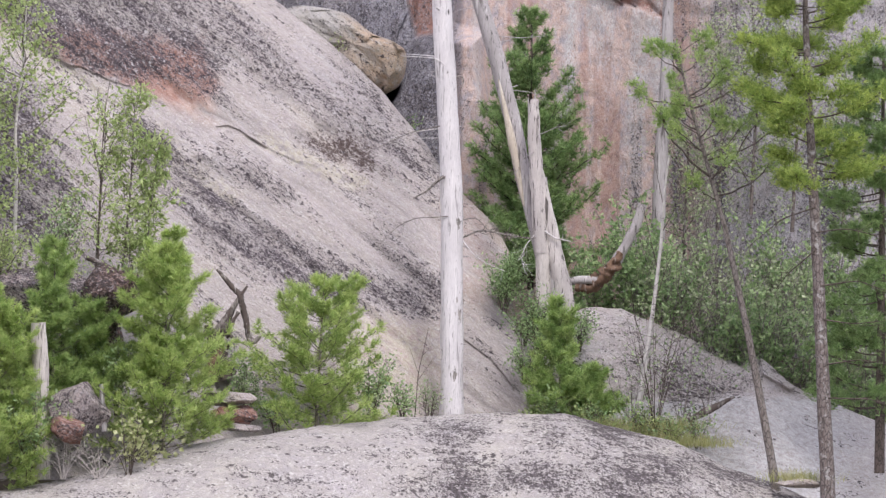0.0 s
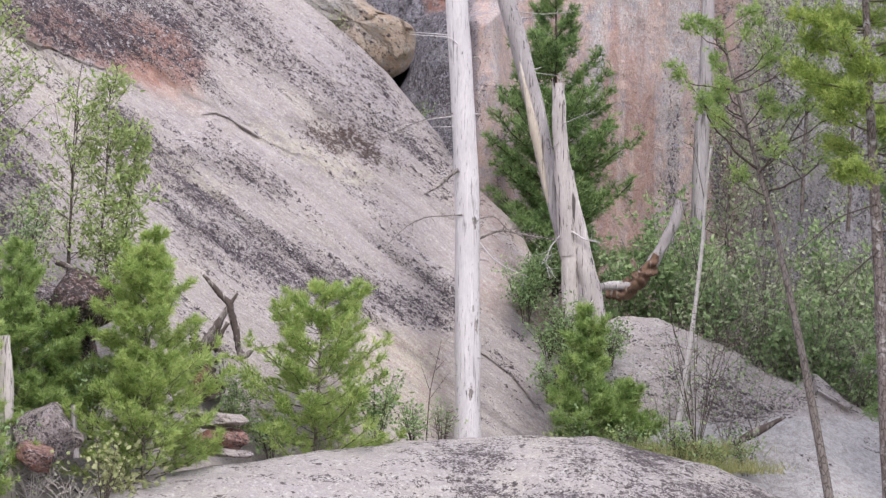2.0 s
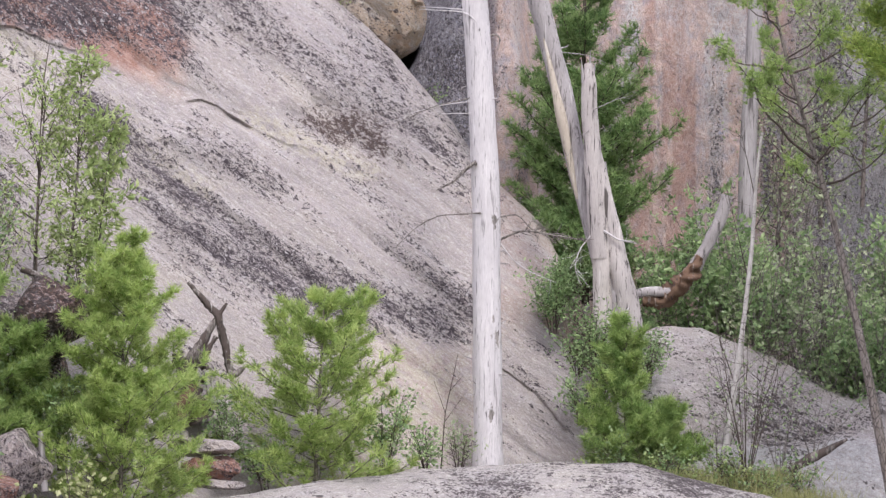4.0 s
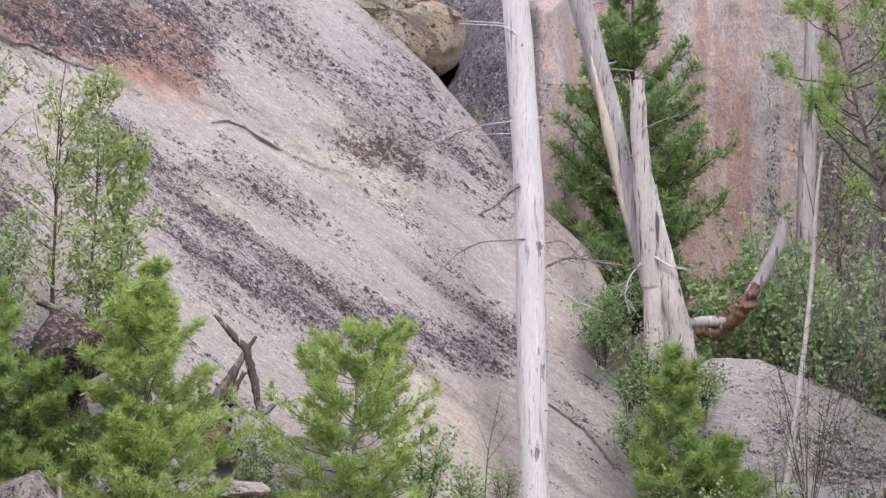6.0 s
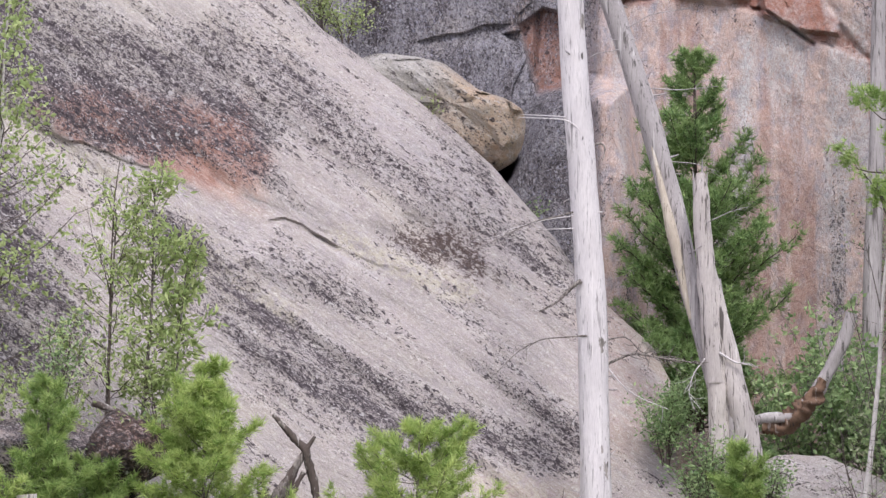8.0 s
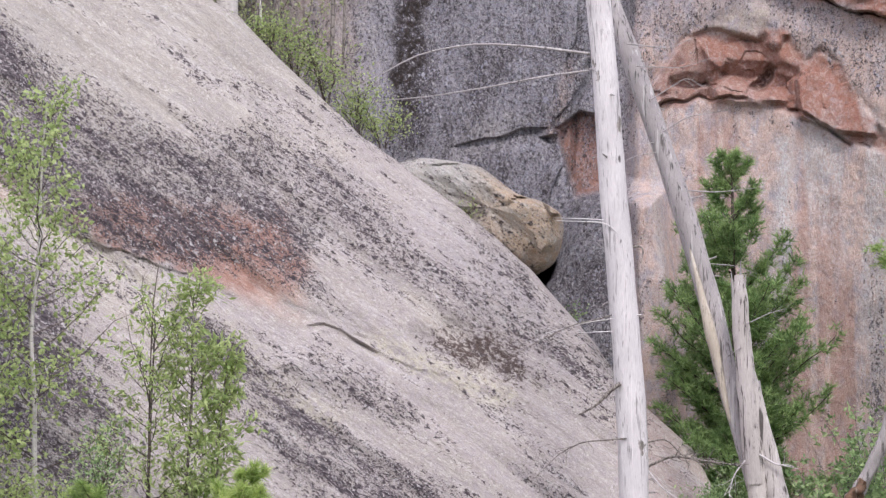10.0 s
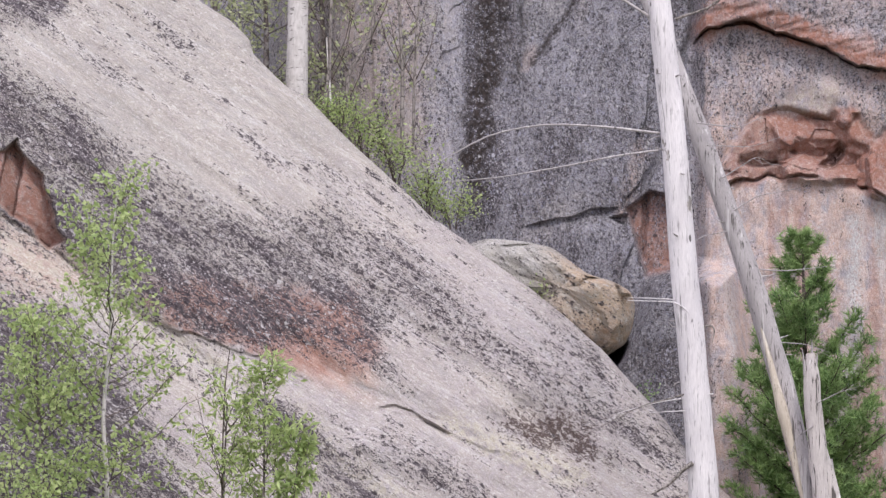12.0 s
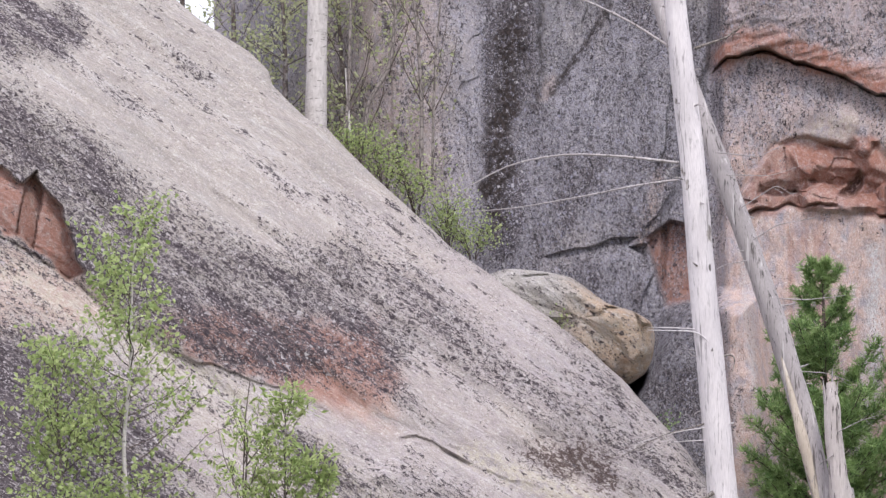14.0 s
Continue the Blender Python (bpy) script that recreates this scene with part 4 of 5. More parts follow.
def tree(name, label, category, path, radius, foliage, limb_from, reach, gap, seed, droop=0.1, length=0.10, count=14, twigs=7, bark=None, limb_bark=None, per_whorl=5, lift=0.35, bare=0.25, gappy=0.0, puff=0.06, clump=9, leaf=None, width=0.3, hang=0.3, thin=0.85, wide=0.0042, top=True, crook=0.4, stout=1.0, sparse=0.0):
    """A tapered trunk along the path, limbs with side twigs, and tufts of needles (or, with leaf, loose leaves of that size)."""
    rng = np.random.default_rng(seed)
    path = smooth_path(path, 40)
    tall = np.linalg.norm(np.diff(path, axis=0), axis=1).sum()
    ob = thing(name, label, category, path[0])
    f = np.linspace(0, 1, len(path))
    crown = Geo()
    part("trunk", Geo().tube(path, radius * (1 - thin * f**1.2) + 0.006, 10, 0.12, seed), bark or PINEBARK, ob)
    places, ways, wood = [], [], Geo()
    for level in np.arange(limb_from, 0.985, gap / tall):
        spin = rng.uniform(0, 6.28)
        for k in range(per_whorl):
            if rng.random() < gappy + sparse * ((level - limb_from) / (1 - limb_from)) ** 2:
                continue
            at = np.clip(level + rng.normal() * (1.0 if leaf else 0.35) * gap / tall, 0, 0.99)
            s = max(0.0, (at - limb_from) / (1 - limb_from))
            base = np.array([np.interp(at, f, path[:, c]) for c in range(3)])
            a = spin + k * 6.283 / per_whorl + rng.normal() * 0.35
            out = np.array([math.cos(a), math.sin(a), 0])
            long = reach(s) * rng.uniform(0.45, 1.15)
            if reach(s) < 0.4 and not leaf and rng.random() < 0.35:
                continue
            few = clump if leaf else max(3, int(clump * min(1.0, 0.35 + long) * (1 - 0.6 * s * min(1.0, sparse))))
            t = np.linspace(0, 1, 8)[:, None]
            rise = lift * (0.4 + s) - droop + rng.normal() * 0.12
            limb = base + out * long * t + np.array([0, 0, 1]) * long * (rise * t + 0.3 * t**2) + 0.05 * long * np.cumsum(rng.normal(size=(8, 3)), 0) * crook * t
            part("limb", Geo().tube(limb, (0.004 + 0.016 * long / 1.5) * stout * (1 - 0.8 * t[:, 0]) + 0.002, 5, cap=False), limb_bark or TWIGBARK, ob)
            way = unit(limb[-1] - limb[0])
            side = unit(np.cross(way, [0, 0, 1.0]))
            for j in range(twigs):
                q = bare + (1 - bare) * (j + rng.random()) / twigs
                start = np.array([np.interp(q, t[:, 0], limb[:, c]) for c in range(3)])
                sign = 1 if j % 2 else -1
                tw = unit(way * 0.8 + side * sign * rng.uniform(0.3, 1.1) + np.array([0, 0, rng.uniform(-0.15, 0.75)]))
                ln = long * rng.uniform(0.2, 0.4) * (1.15 - q) + (0.10 if leaf else min(0.10, 0.02 + 0.12 * long))
                end = start + tw * ln
                wood.tube(np.array([start, (start + end) / 2 + rng.normal(size=3) * 0.01, end]), [0.006 * stout, 0.004 * stout, 0.002], 3, cap=False)
                g = rng.random((few, 1)) ** 0.7
                places.append(start + (end - start) * g + rng.normal(size=(few, 3)) * puff * (1.0 if leaf else min(1.0, 0.3 + long)))
                ways.append(unit(tw + np.array([0, 0, 0.3]) + 0.5 * rng.normal(size=(few, 3))))
    tagged(part("twig_mass", wood, limb_bark or TWIGBARK, ob), kind="stuff")
    if top:
        places.append(path[-1] - (path[-1] - path[-4]) * np.linspace(0, 1, 12)[:, None])
        ways.append(np.array([0, 0, 1.0]) + 0.4 * rng.normal(size=(12, 3)))
    places, ways = np.vstack(places), np.vstack(ways)
    if leaf:
        leaves(crown, places, ways, leaf, leaf * width, rng, hang)
        tagged(part("crown", crown, foliage, ob, smooth=False), kind="stuff")
    else:
        needles(crown, places, ways, count, length, wide, rng)
        tagged(part("crown", crown, foliage, ob, "long soft needles in tufts", smooth=False), kind="stuff")
    return ob


def shrub(name, label, base, height, spread, stems, leaf_count, size, leaf, seed, bark=None, droop=0.2, category="shrub", low=0.25, thick=0.012, width=0.3, upright=0.5, group="", tuft=0.10, twigs=9, twig=1.0):
    """Several stems from one foot, with branchlets and loose leaves."""
    rng = np.random.default_rng(seed)
    ob = thing(name, label, category, base, group)
    crown, wood = Geo(), Geo()
    places, ways = [], []
    per = max(1, leaf_count // (stems * twigs))
    base = np.array(base, float)
    for s in range(stems):
        a = rng.uniform(0, 6.28)
        lean = np.array([math.cos(a), math.sin(a), 0]) * spread * rng.uniform(0.15, 1.0)
        t = np.linspace(0, 1, 9)[:, None]
        h = height * rng.uniform(0.6, 1.0)
        stem = base + np.array([math.cos(a), math.sin(a), 0]) * 0.05 + lean * t ** (1 + upright) + np.array([0, 0, h]) * t + np.cumsum(rng.normal(size=(9, 3)), 0) * 0.014 * height * t
        part("stem", Geo().tube(stem, thick * (1 - 0.75 * t[:, 0]) * (0.6 + 0.4 * height / 2), 5, cap=False), bark or TWIGBARK, ob)
        for b in range(twigs):
            q = low + (1 - low) * (b + rng.random()) / twigs
            p = np.array([np.interp(q, t[:, 0], stem[:, c]) for c in range(3)])
            a2 = rng.uniform(0, 6.28)
            w = unit(np.array([math.cos(a2), math.sin(a2), rng.uniform(0.2, 1.1)]))
            ln = spread * rng.uniform(0.35, 0.8) * (1.15 - 0.7 * q)
            e = p + w * ln
            wood.tube(np.array([p, (p + e) / 2 + rng.normal(size=3) * 0.02 + np.array([0, 0, -0.02]), e]), [0.006 * twig, 0.004 * twig, 0.002 * twig], 3, cap=False)
            if leaf_count:
                r = rng.random(per) ** 0.7
                places.append(p + w * ln * r[:, None] + rng.normal(size=(per, 3)) * tuft)
                ways.append(np.repeat(w[None], per, 0))
    tagged(part("twig_mass", wood, bark or TWIGBARK, ob), kind="stuff")
    if places:
        leaves(crown, np.vstack(places), np.vstack(ways), size, size * width, rng, droop)
        tagged(part("crown", crown, leaf, ob, smooth=False), kind="stuff")
    return ob


def along_path(pts, y, n, nearness=1.0):
    """A world path from (u, v) points, or (u, v, y) points."""
    pts = np.array([(p[0], p[1], p[2] if len(p) > 2 else y) for p in pts], float)
    return smooth_path(spot(pts[:, 0], pts[:, 1], pts[:, 2], nearness), n)


def dead_branch(tree, pts, y, r, material, nearness=1.0, twigs=0, seed=0):
    path = along_path(pts, y, 14, nearness)
    rng = np.random.default_rng(seed + 100)
    g = Geo().tube(path, np.linspace(r, r * 0.3, 14), 6, 0.1, seed)
    for k in range(twigs):
        i = rng.integers(4, 13)
        way = unit(unit(path[i] - path[i - 1]) + 0.8 * rng.normal(size=3))
        ln = rng.uniform(0.12, 0.4)
        end = path[i] + way * ln
        g.tube(np.array([path[i], path[i] + way * ln * 0.5 + rng.normal(size=3) * 0.02, end]), [r * 0.4, r * 0.28, r * 0.15], 4, cap=False)
    return part("branch", g, material, tree)


def stubs(tree, path, radii, count, seed, material, long=(0.05, 0.22), lo=0.1, hi=0.95):
    """Snapped-off branch stubs up a trunk."""
    rng = np.random.default_rng(seed)
    f = np.linspace(0, 1, len(path))
    for k in range(count):
        q = rng.uniform(lo, hi)
        p = np.array([np.interp(q, f, path[:, c]) for c in range(3)])
        r = np.interp(q, f, radii)
        a = rng.choice([rng.uniform(-0.6, 0.6), math.pi + rng.uniform(-0.6, 0.6), rng.uniform(3.4, 6.0)])
        w = unit(np.array([math.cos(a), math.sin(a), rng.uniform(-0.25, 0.4)]))
        ln = rng.uniform(*long)
        th = rng.uniform(0.008, 0.018)
        s = p + w * r * 0.7
        part("branch_stub", Geo().tube(np.array([s, s + w * (r * 0.3 + ln * 0.5), s + w * (r * 0.3 + ln) + np.array([0, 0, rng.normal() * 0.03])]), [th, th * 0.8, th * 0.5], 5), material, tree)


# ---- dead trees ----
WHITE = [(255, -640), (255, -584), (252, -439), (249, -257), (246, -59), (236, 91), (225, 250), (219, 311), (203, 571), (190, 721), (177, 871), (160, 1050)]
white_tree = thing("dead_tree", "tall barkless silver-white dead pine trunk with snapped branches", "dead tree", spot(255, -640, -3.0))
wpath = along_path(WHITE, -3.0, 60)
wr = np.interp(np.linspace(0, 1, 60), [0, 0.05, 0.35, 0.8, 1], [0.285, 0.245, 0.225, 0.185, 0.14])
part("trunk", Geo().tube(wpath, wr, 22, 0.10, 3), SILVER, white_tree)
for n, (pts, r, y, tw) in enumerate([
        ([(178, 583), (80, 597), (-24, 604), (-124, 588), (-195, 549), (-250, 521)], 0.022, -3.1, 0),
        ([(175, 553), (100, 545), (24, 530), (-106, 510), (-196, 504)], 0.018, -3.1, 0),
        ([(180, 779), (101, 833), (22, 874), (-60, 900)], 0.024, -3.0, 1),
        ([(210, 785), (270, 804), (301, 828), (311, 868)], 0.022, -2.9, 3),
        ([(232, 250), (222, 268), (201, 284), (116, 288)], 0.014, -3.2, 0),
        ([(246, 238), (262, 242), (269, 236), (268, 224), (264, 211)], 0.02, -3.0, 0),
        ([(225, 124), (211, 119), (136, 101), (46, 56)], 0.013, -3.1, 2),
        ([(220, 91), (151, 89)], 0.010, -3.1, 0),
        ([(226, -2), (216, -7), (181, -41), (151, -56)], 0.035, -3.2, 0),
        ([(236, -99), (156, -104), (116, -124), (76, -164)], 0.014, -3.2, 9),
        ([(256, -156), (280, -146), (316, -129), (366, -139), (436, -149)], 0.024, -2.7, 24),
        ([(256, -110), (306, -99), (336, -134), (396, -139)], 0.013, -2.6, 20),
        ([(268, -150), (300, -190), (330, -210), (380, -230)], 0.012, -2.8, 4),
        ([(224, 286), (179, 290), (119, 293)], 0.012, -3.1, 0),
        ([(265, 120), (165, 107), (95, 89)], 0.012, -3.1, 1)]):
    dead_branch(white_tree, pts, y, r, GREYTWIG if n in (3, 5, 6, 8, 9, 10, 11) else GREYWOOD if n in (0, 1, 2) else SILVER, twigs=tw, seed=n)
stubs(white_tree, wpath, wr, 34, 5, GREYWOOD)

lean_tree = thing("dead_tree", "leaning grey dead trunk, weathered smooth, stripped of bark", "dead tree", spot(510, -300, -1.5))
lpath = along_path([(492, -330, -1.45), (464, -190, -1.45), (440, -95, -1.4), (417, -3, -1.3), (386, 147, -1.2), (339, 308, -1.1), (278, 499, -0.9), (217, 670, -0.7), (161, 831, -0.5), (110, 980, -0.3)], -1.5, 50)
lr = np.interp(np.linspace(0, 1, 50), [0, 0.12, 0.25, 0.6, 1], [0.12, 0.13, 0.172, 0.165, 0.11])
part("trunk", Geo().tube(lpath, lr, 18, 0.12, 8), GREYWOOD, lean_tree)
scar = along_path([(352, 235, -1.27), (372, 150, -1.37), (397, 40, -1.45), (410, -30, -1.47), (420, -70, -1.45)], -1.4, 16)
part("split_wood", Geo().tube(scar, np.interp(np.linspace(0, 1, 16), [0, 0.5, 1], [0.02, 0.085, 0.03]), 8, 0.25, 4), CREAMWOOD, lean_tree, "cream bare wood where a strip has torn away")
for n, (pts, r, tw) in enumerate([([(300, 440), (350, 470), (420, 480)], 0.012, 2), ([(330, 340), (400, 335), (470, 342)], 0.012, 2), ([(245, 600), (320, 590), (360, 610)], 0.012, 3),
                                  ([(285, 500), (350, 540), (380, 520)], 0.010, 3), ([(370, 210), (430, 205), (470, 190)], 0.010, 1), ([(310, 410), (250, 400), (200, 360)], 0.010, 2), ([(260, 560), (340, 556), (400, 575)], 0.009, 2)]):
    dead_branch(lean_tree, pts, -1.1, r, GREYWOOD, twigs=tw, seed=30 + n)
stubs(lean_tree, lpath, lr, 18, 15, GREYWOOD, lo=0.35)

snag = thing("tree_snag", "broken grey snag with a flared, splitting, rotten foot", "dead tree", spot(471, -330, -1.7))
spath = along_path([(474, -345), (471, -321), (468, -253), (461, -117), (447, 19), (441, 110), (437, 188)], -1.75, 34)
part("trunk", Geo().tube(spath[10:], np.interp(np.linspace(0.3, 1, 24), [0, 0.12, 0.5, 0.93, 1], [0.20, 0.165, 0.165, 0.125, 0.07]), 16, 0.22, 12), SNAGWOOD, snag)
part("split_wood", Geo().tube(spath[:17], np.interp(np.linspace(0, 1, 17), [0, 0.15, 0.8, 1], [0.175, 0.15, 0.16, 0.12]), 16, 0.34, 6), PALEWOOD, snag, "pale split face at the foot")
part("root_flare", Geo().tube(along_path([(526, -345, -1.6), (511, -250, -1.65), (492, -160, -1.7), (470, -70, -1.72), (452, 30, -1.75)], -1.7, 20), np.interp(np.linspace(0, 1, 20), [0, 0.25, 0.6, 1], [0.24, 0.19, 0.15, 0.09]), 14, 0.36, 9), SNAGWOOD, snag)
part("heartwood", Geo().tube(along_path([(500, -350), (488, -240), (474, -120), (460, 0)], -1.62, 18), np.linspace(0.16, 0.11, 18), 14, 0.3, 13), GREYWOOD, snag)
for k, (a, b) in enumerate([((428, 150), (424, 196)), ((440, 170), (441, 214)), ((447, 160), (450, 190))]):
    part("splinter", Geo().tube(along_path([a, b], -1.78, 6), np.linspace(0.035, 0.004, 6), 5, 0.2, k), GREYWOOD, snag)
for n, (pts, r, tw) in enumerate([([(445, -140), (425, -165), (415, -200), (425, -230)], 0.012, 12), ([(470, -130), (500, -148), (525, -152)], 0.02, 3), ([(448, 100), (490, 120), (520, 128)], 0.010, 3), ([(440, 60), (410, 40), (400, 10)], 0.009, 2), ([(480, -310), (505, -300), (520, -275)], 0.03, 0)]):
    dead_branch(snag, pts, -1.9, r, SILVER if n in (0, 1, 4) else GREYWOOD, twigs=tw, seed=50 + n)

far_tree = thing("dead_tree", "slim grey dead trunk standing at the cliff foot", "dead tree", spot(738, -60, 2.4))
part("trunk", Geo().tube(along_path([(738, -260), (740, -16), (753, 270), (753, 433), (757, 560)], 2.4, 30), np.linspace(0.16, 0.105, 30), 12, 0.12, 22), GREYWOOD, far_tree)

log = thing("fallen_log", "curved fallen log, silver at its end and rotten red inside", "log", spot(588, -257, -0.7))
part("trunk", Geo().tube(along_path([(610, -245), (640, -205), (665, -160), (690, -110), (705, -60)], -0.7, 26), np.linspace(0.125, 0.085, 26), 14, 0.5, 23), GREYWOOD, log)
part("rotten_core", Geo().tube(along_path([(545, -262), (590, -262), (618, -240), (640, -200), (655, -178)], -0.8, 34), np.interp(np.linspace(0, 1, 34), [0, 0.4, 0.7, 1], [0.09, 0.13, 0.16, 0.05]), 16, 1.5, 24), ROTTEN, log, "crumbling red-brown rotten wood")
part("stub", Geo().tube(along_path([(530, -250), (560, -246), (600, -246)], -0.85, 8), 0.085, 9, 0.3, 25), GREYWOOD, log)
log = thing("fallen_log", "short dark decayed log lying across a rock bench", "log", spot(870, -550, -3.4, 0.8))
part("trunk", Geo().tube(along_path([(825, -580), (870, -556), (935, -520)], -3.45, 12, 0.8), np.interp(np.linspace(0, 1, 12), [0, 0.3, 1], [0.06, 0.09, 0.02]), 9, 0.6, 26), CHARRED, log)

stump = thing("root_stump", "upturned dark weathered stump with jagged root arms", "stump", spot(-300, -470, -3.6))
for k, (pts, r0, r1) in enumerate([
        ([(-321, -237), (-298, -262), (-263, -302)], 0.022, 0.05),
        ([(-246, -276), (-272, -318), (-312, -379), (-333, -440)], 0.02, 0.11),
        ([(-262, -300), (-252, -345), (-238, -409)], 0.05, 0.045),
        ([(-242, -412), (-228, -412), (-212, -398)], 0.055, 0.02),
        ([(-266, -340), (-284, -370), (-299, -398)], 0.025, 0.05),
        ([(-341, -372), (-336, -390), (-325, -410)], 0.07, 0.08),
        ([(-275, -318), (-286, -352), (-296, -380), (-286, -402)], 0.02, 0.05),
        ([(-300, -385), (-282, -400), (-280, -420), (-296, -425)], 0.03, 0.04),
        ([(-328, -410), (-312, -450), (-288, -500)], 0.10, 0.15),
        ([(-284, -405), (-276, -440), (-270, -480)], 0.05, 0.07)]):
    part("root", Geo().tube(along_path(pts, -3.6 - 0.03 * (k % 5), 20), np.linspace(r0 * 1.3, r1 * 1.3, 20), 9, 0.8, 60 + k), (GREYWOOD if k == 9 else CHARRED), stump)
part("rotten_core", Geo().tube(along_path([(-335, -500), (-318, -450), (-305, -415)], -3.76, 20), np.linspace(0.15, 0.06, 20), 11, 0.9, 70), ROTTEN, stump)

# ---- pines ----
def young_pine(label, u, v, top, y, wide, needle, seed, shape=0.6, lift=0.5, gap=0.19, lean=0.0, per=6, nearness=0.9, gappy=0.14, **more):
    ob = tree("pine_tree", label, "pine tree", spot([u, u + lean * 0.5, u + lean], [v, (v + top) / 2, top], y, nearness), 0.032, needle, 0.03,
                lambda s: wide * (1 - s) ** (shape + 0.05) + 0.04, gap, seed, lift=lift, per_whorl=per, bark=YOUNGBARK, limb_bark=YOUNGBARK, stout=0.6, clump=9, puff=0.032, twigs=9, length=0.16, count=7, wide=0.0085, gappy=gappy, **more)
    return tagged(ob, group="young pines at the rock's foot")


tree("pine_tree", "dark green young pine with a thin light top behind the snag", "pine tree", spot([436, 432, 428, 428], [-270, 0, 200, 395], 1.6), 0.06, PINE_DARK, 0.03,
     lambda s: float(np.interp(s, [0, 0.2, 0.45, 0.6, 0.72, 0.85, 1.0], [1.15, 1.3, 1.28, 0.92, 0.55, 0.42, 0.12])), 0.21, 101, count=8, twigs=10, per_whorl=7, clump=10, puff=0.045, length=0.16, wide=0.0085, gappy=0.1, sparse=0.5, bark=TWIGBARK, lift=0.75)
young_pine("young soft yellow-green pine among logs and brush", -445, -700, -150, -7.0, 1.6, PINE_YOUNG, 102, 0.62, 0.4, lean=4, nearness=0.95)
young_pine("small spreading young pine at the slab's foot", -75, -650, -250, -4.5, 1.75, PINE_YOUNG, 103, 0.5, 0.4, 0.25, 15, 6, gappy=0.2)
young_pine("bright young pine at the edge of the dome", -850, -790, -290, -8.2, 1.35, PINE_YOUNG, 110)
young_pine("dark green bushy young pine at the rock's foot", -715, -640, -180, -6.9, 0.8, PINE_MID, 111, 0.45)
young_pine("dark green bushy young pine at the rock's foot", -620, -560, -320, -6.4, 0.75, PINE_MID, 112, 0.45)
young_pine("dark green bushy young pine at the rock's foot", -920, -650, -230, -6.8, 0.95, PINE_MID, 113, 0.45)
young_pine("small bright green pine beside the white trunk", 520, -610, -290, -3.2, 0.78, PINE_MID, 127, 0.7, 0.8, 0.18, -12, 6, gappy=0.15)
young_pine("low green pine seedling below the snag", 590, -590, -470, -3.0, 0.6, PINE_MID, 121, 0.5, 0.7, 0.14)

tall = spot([1168, 1165, 1142, 1123, 1101, 1088, 1080], [-840, -730, -377, -105, 194, 430, 700], -6.0, 0.78)
tall_pine = tree("pine_tree", "tall pine with flaking grey bark and bright green layered boughs", "pine tree", tall, 0.155, PINE_BRIGHT, 0.56,
                 lambda s: 1.5 * (1 - s) ** 0.2 + 0.1, 0.5, 134, droop=0.12, count=8, twigs=14, per_whorl=5, lift=0.03, bare=0.34, gappy=0.12, clump=13, puff=0.085, length=0.15, wide=0.009)
for k, pts in enumerate([[(1122, -60), (1040, -90), (960, -160)], [(1125, -120), (1200, -110), (1290, -130)], [(1135, -250), (1230, -235), (1300, -260)], [(1140, -330), (1220, -340), (1310, -330)], [(1150, -440), (1240, -425), (1320, -440)], [(1128, -160), (1060, -220), (1030, -260)], [(1152, -520), (1260, -520), (1330, -540)]]):
    dead_branch(tall_pine, pts, -6.1, 0.016, TWIGBARK, 0.78, 8, 170 + k)
tree("pine_tree", "shaded dark pine with drooping dense boughs", "pine tree", spot([1290, 1286, 1280], [-700, -250, 330], -4.2, 0.82), 0.10, PINE_DARK, 0.16,
     lambda s: 1.6 * (1 - s) ** 0.45 + 0.2, 0.36, 139, droop=0.28, count=13, twigs=9, per_whorl=5, lift=0.1, bare=0.3, gappy=0.1, clump=10, puff=0.07, length=0.14, wide=0.0066, bark=TWIGBARK)
bent = spot([1042, 1039, 987, 957, 906, 848, 804, 780], [-760, -719, -461, -326, -109, 81, 230, 330], -5.0, 0.85)
tree("pine_tree", "thin crooked pine with sparse tufted boughs", "pine tree", bent, 0.085, PINE_MID, 0.66,
     lambda s: 1.5 * (1 - s) ** 0.4 + 0.35, 0.42, 131, droop=0.0, bark=GREYBARK, count=10, length=0.13, wide=0.008, twigs=6, per_whorl=4, lift=0.25, bare=0.6, gappy=0.25, crook=0.9)

# ---- birches and saplings ----
tree("birch_sapling", "slender birch in fresh pale green leaf", "birch tree", spot([-815, -812, -819, -800, -796, -785], [-400, 13, 94, 243, 393, 500], -4.6), 0.042, LEAF_SPRING, 0.35,
     lambda s: 1.35 * (1 - s) ** 0.6 + 0.25, 0.26, 201, leaf=0.095, width=0.34, hang=0.8, twigs=6, clump=8, puff=0.09, per_whorl=3, lift=0.7, stout=0.5, crook=0.9, bark=BIRCHBARK, bare=0.3)
tree("birch_sapling", "bushy young birch in fresh pale green leaf", "birch tree", spot([-930, -925, -935], [-400, -50, 260], -5.0), 0.04, LEAF_SPRING, 0.25,
     lambda s: 1.25 * (1 - s) ** 0.5 + 0.25, 0.26, 202, leaf=0.095, width=0.34, hang=0.8, twigs=6, clump=9, puff=0.10, per_whorl=4, lift=0.6, stout=0.5, crook=0.9, bare=0.25)
tree("sapling", "young sapling with narrow drooping light green leaves", "sapling", spot([-620, -606, -596], [-340, -39, 120], -5.0), 0.025, LEAF_SPRING, 0.22,
     lambda s: 0.75 * (1 - s) ** 0.4 + 0.2, 0.24, 203, leaf=0.13, width=0.16, hang=0.9, twigs=5, clump=6, puff=0.06, stout=0.5, crook=0.9, per_whorl=3, lift=0.9, bare=0.3)
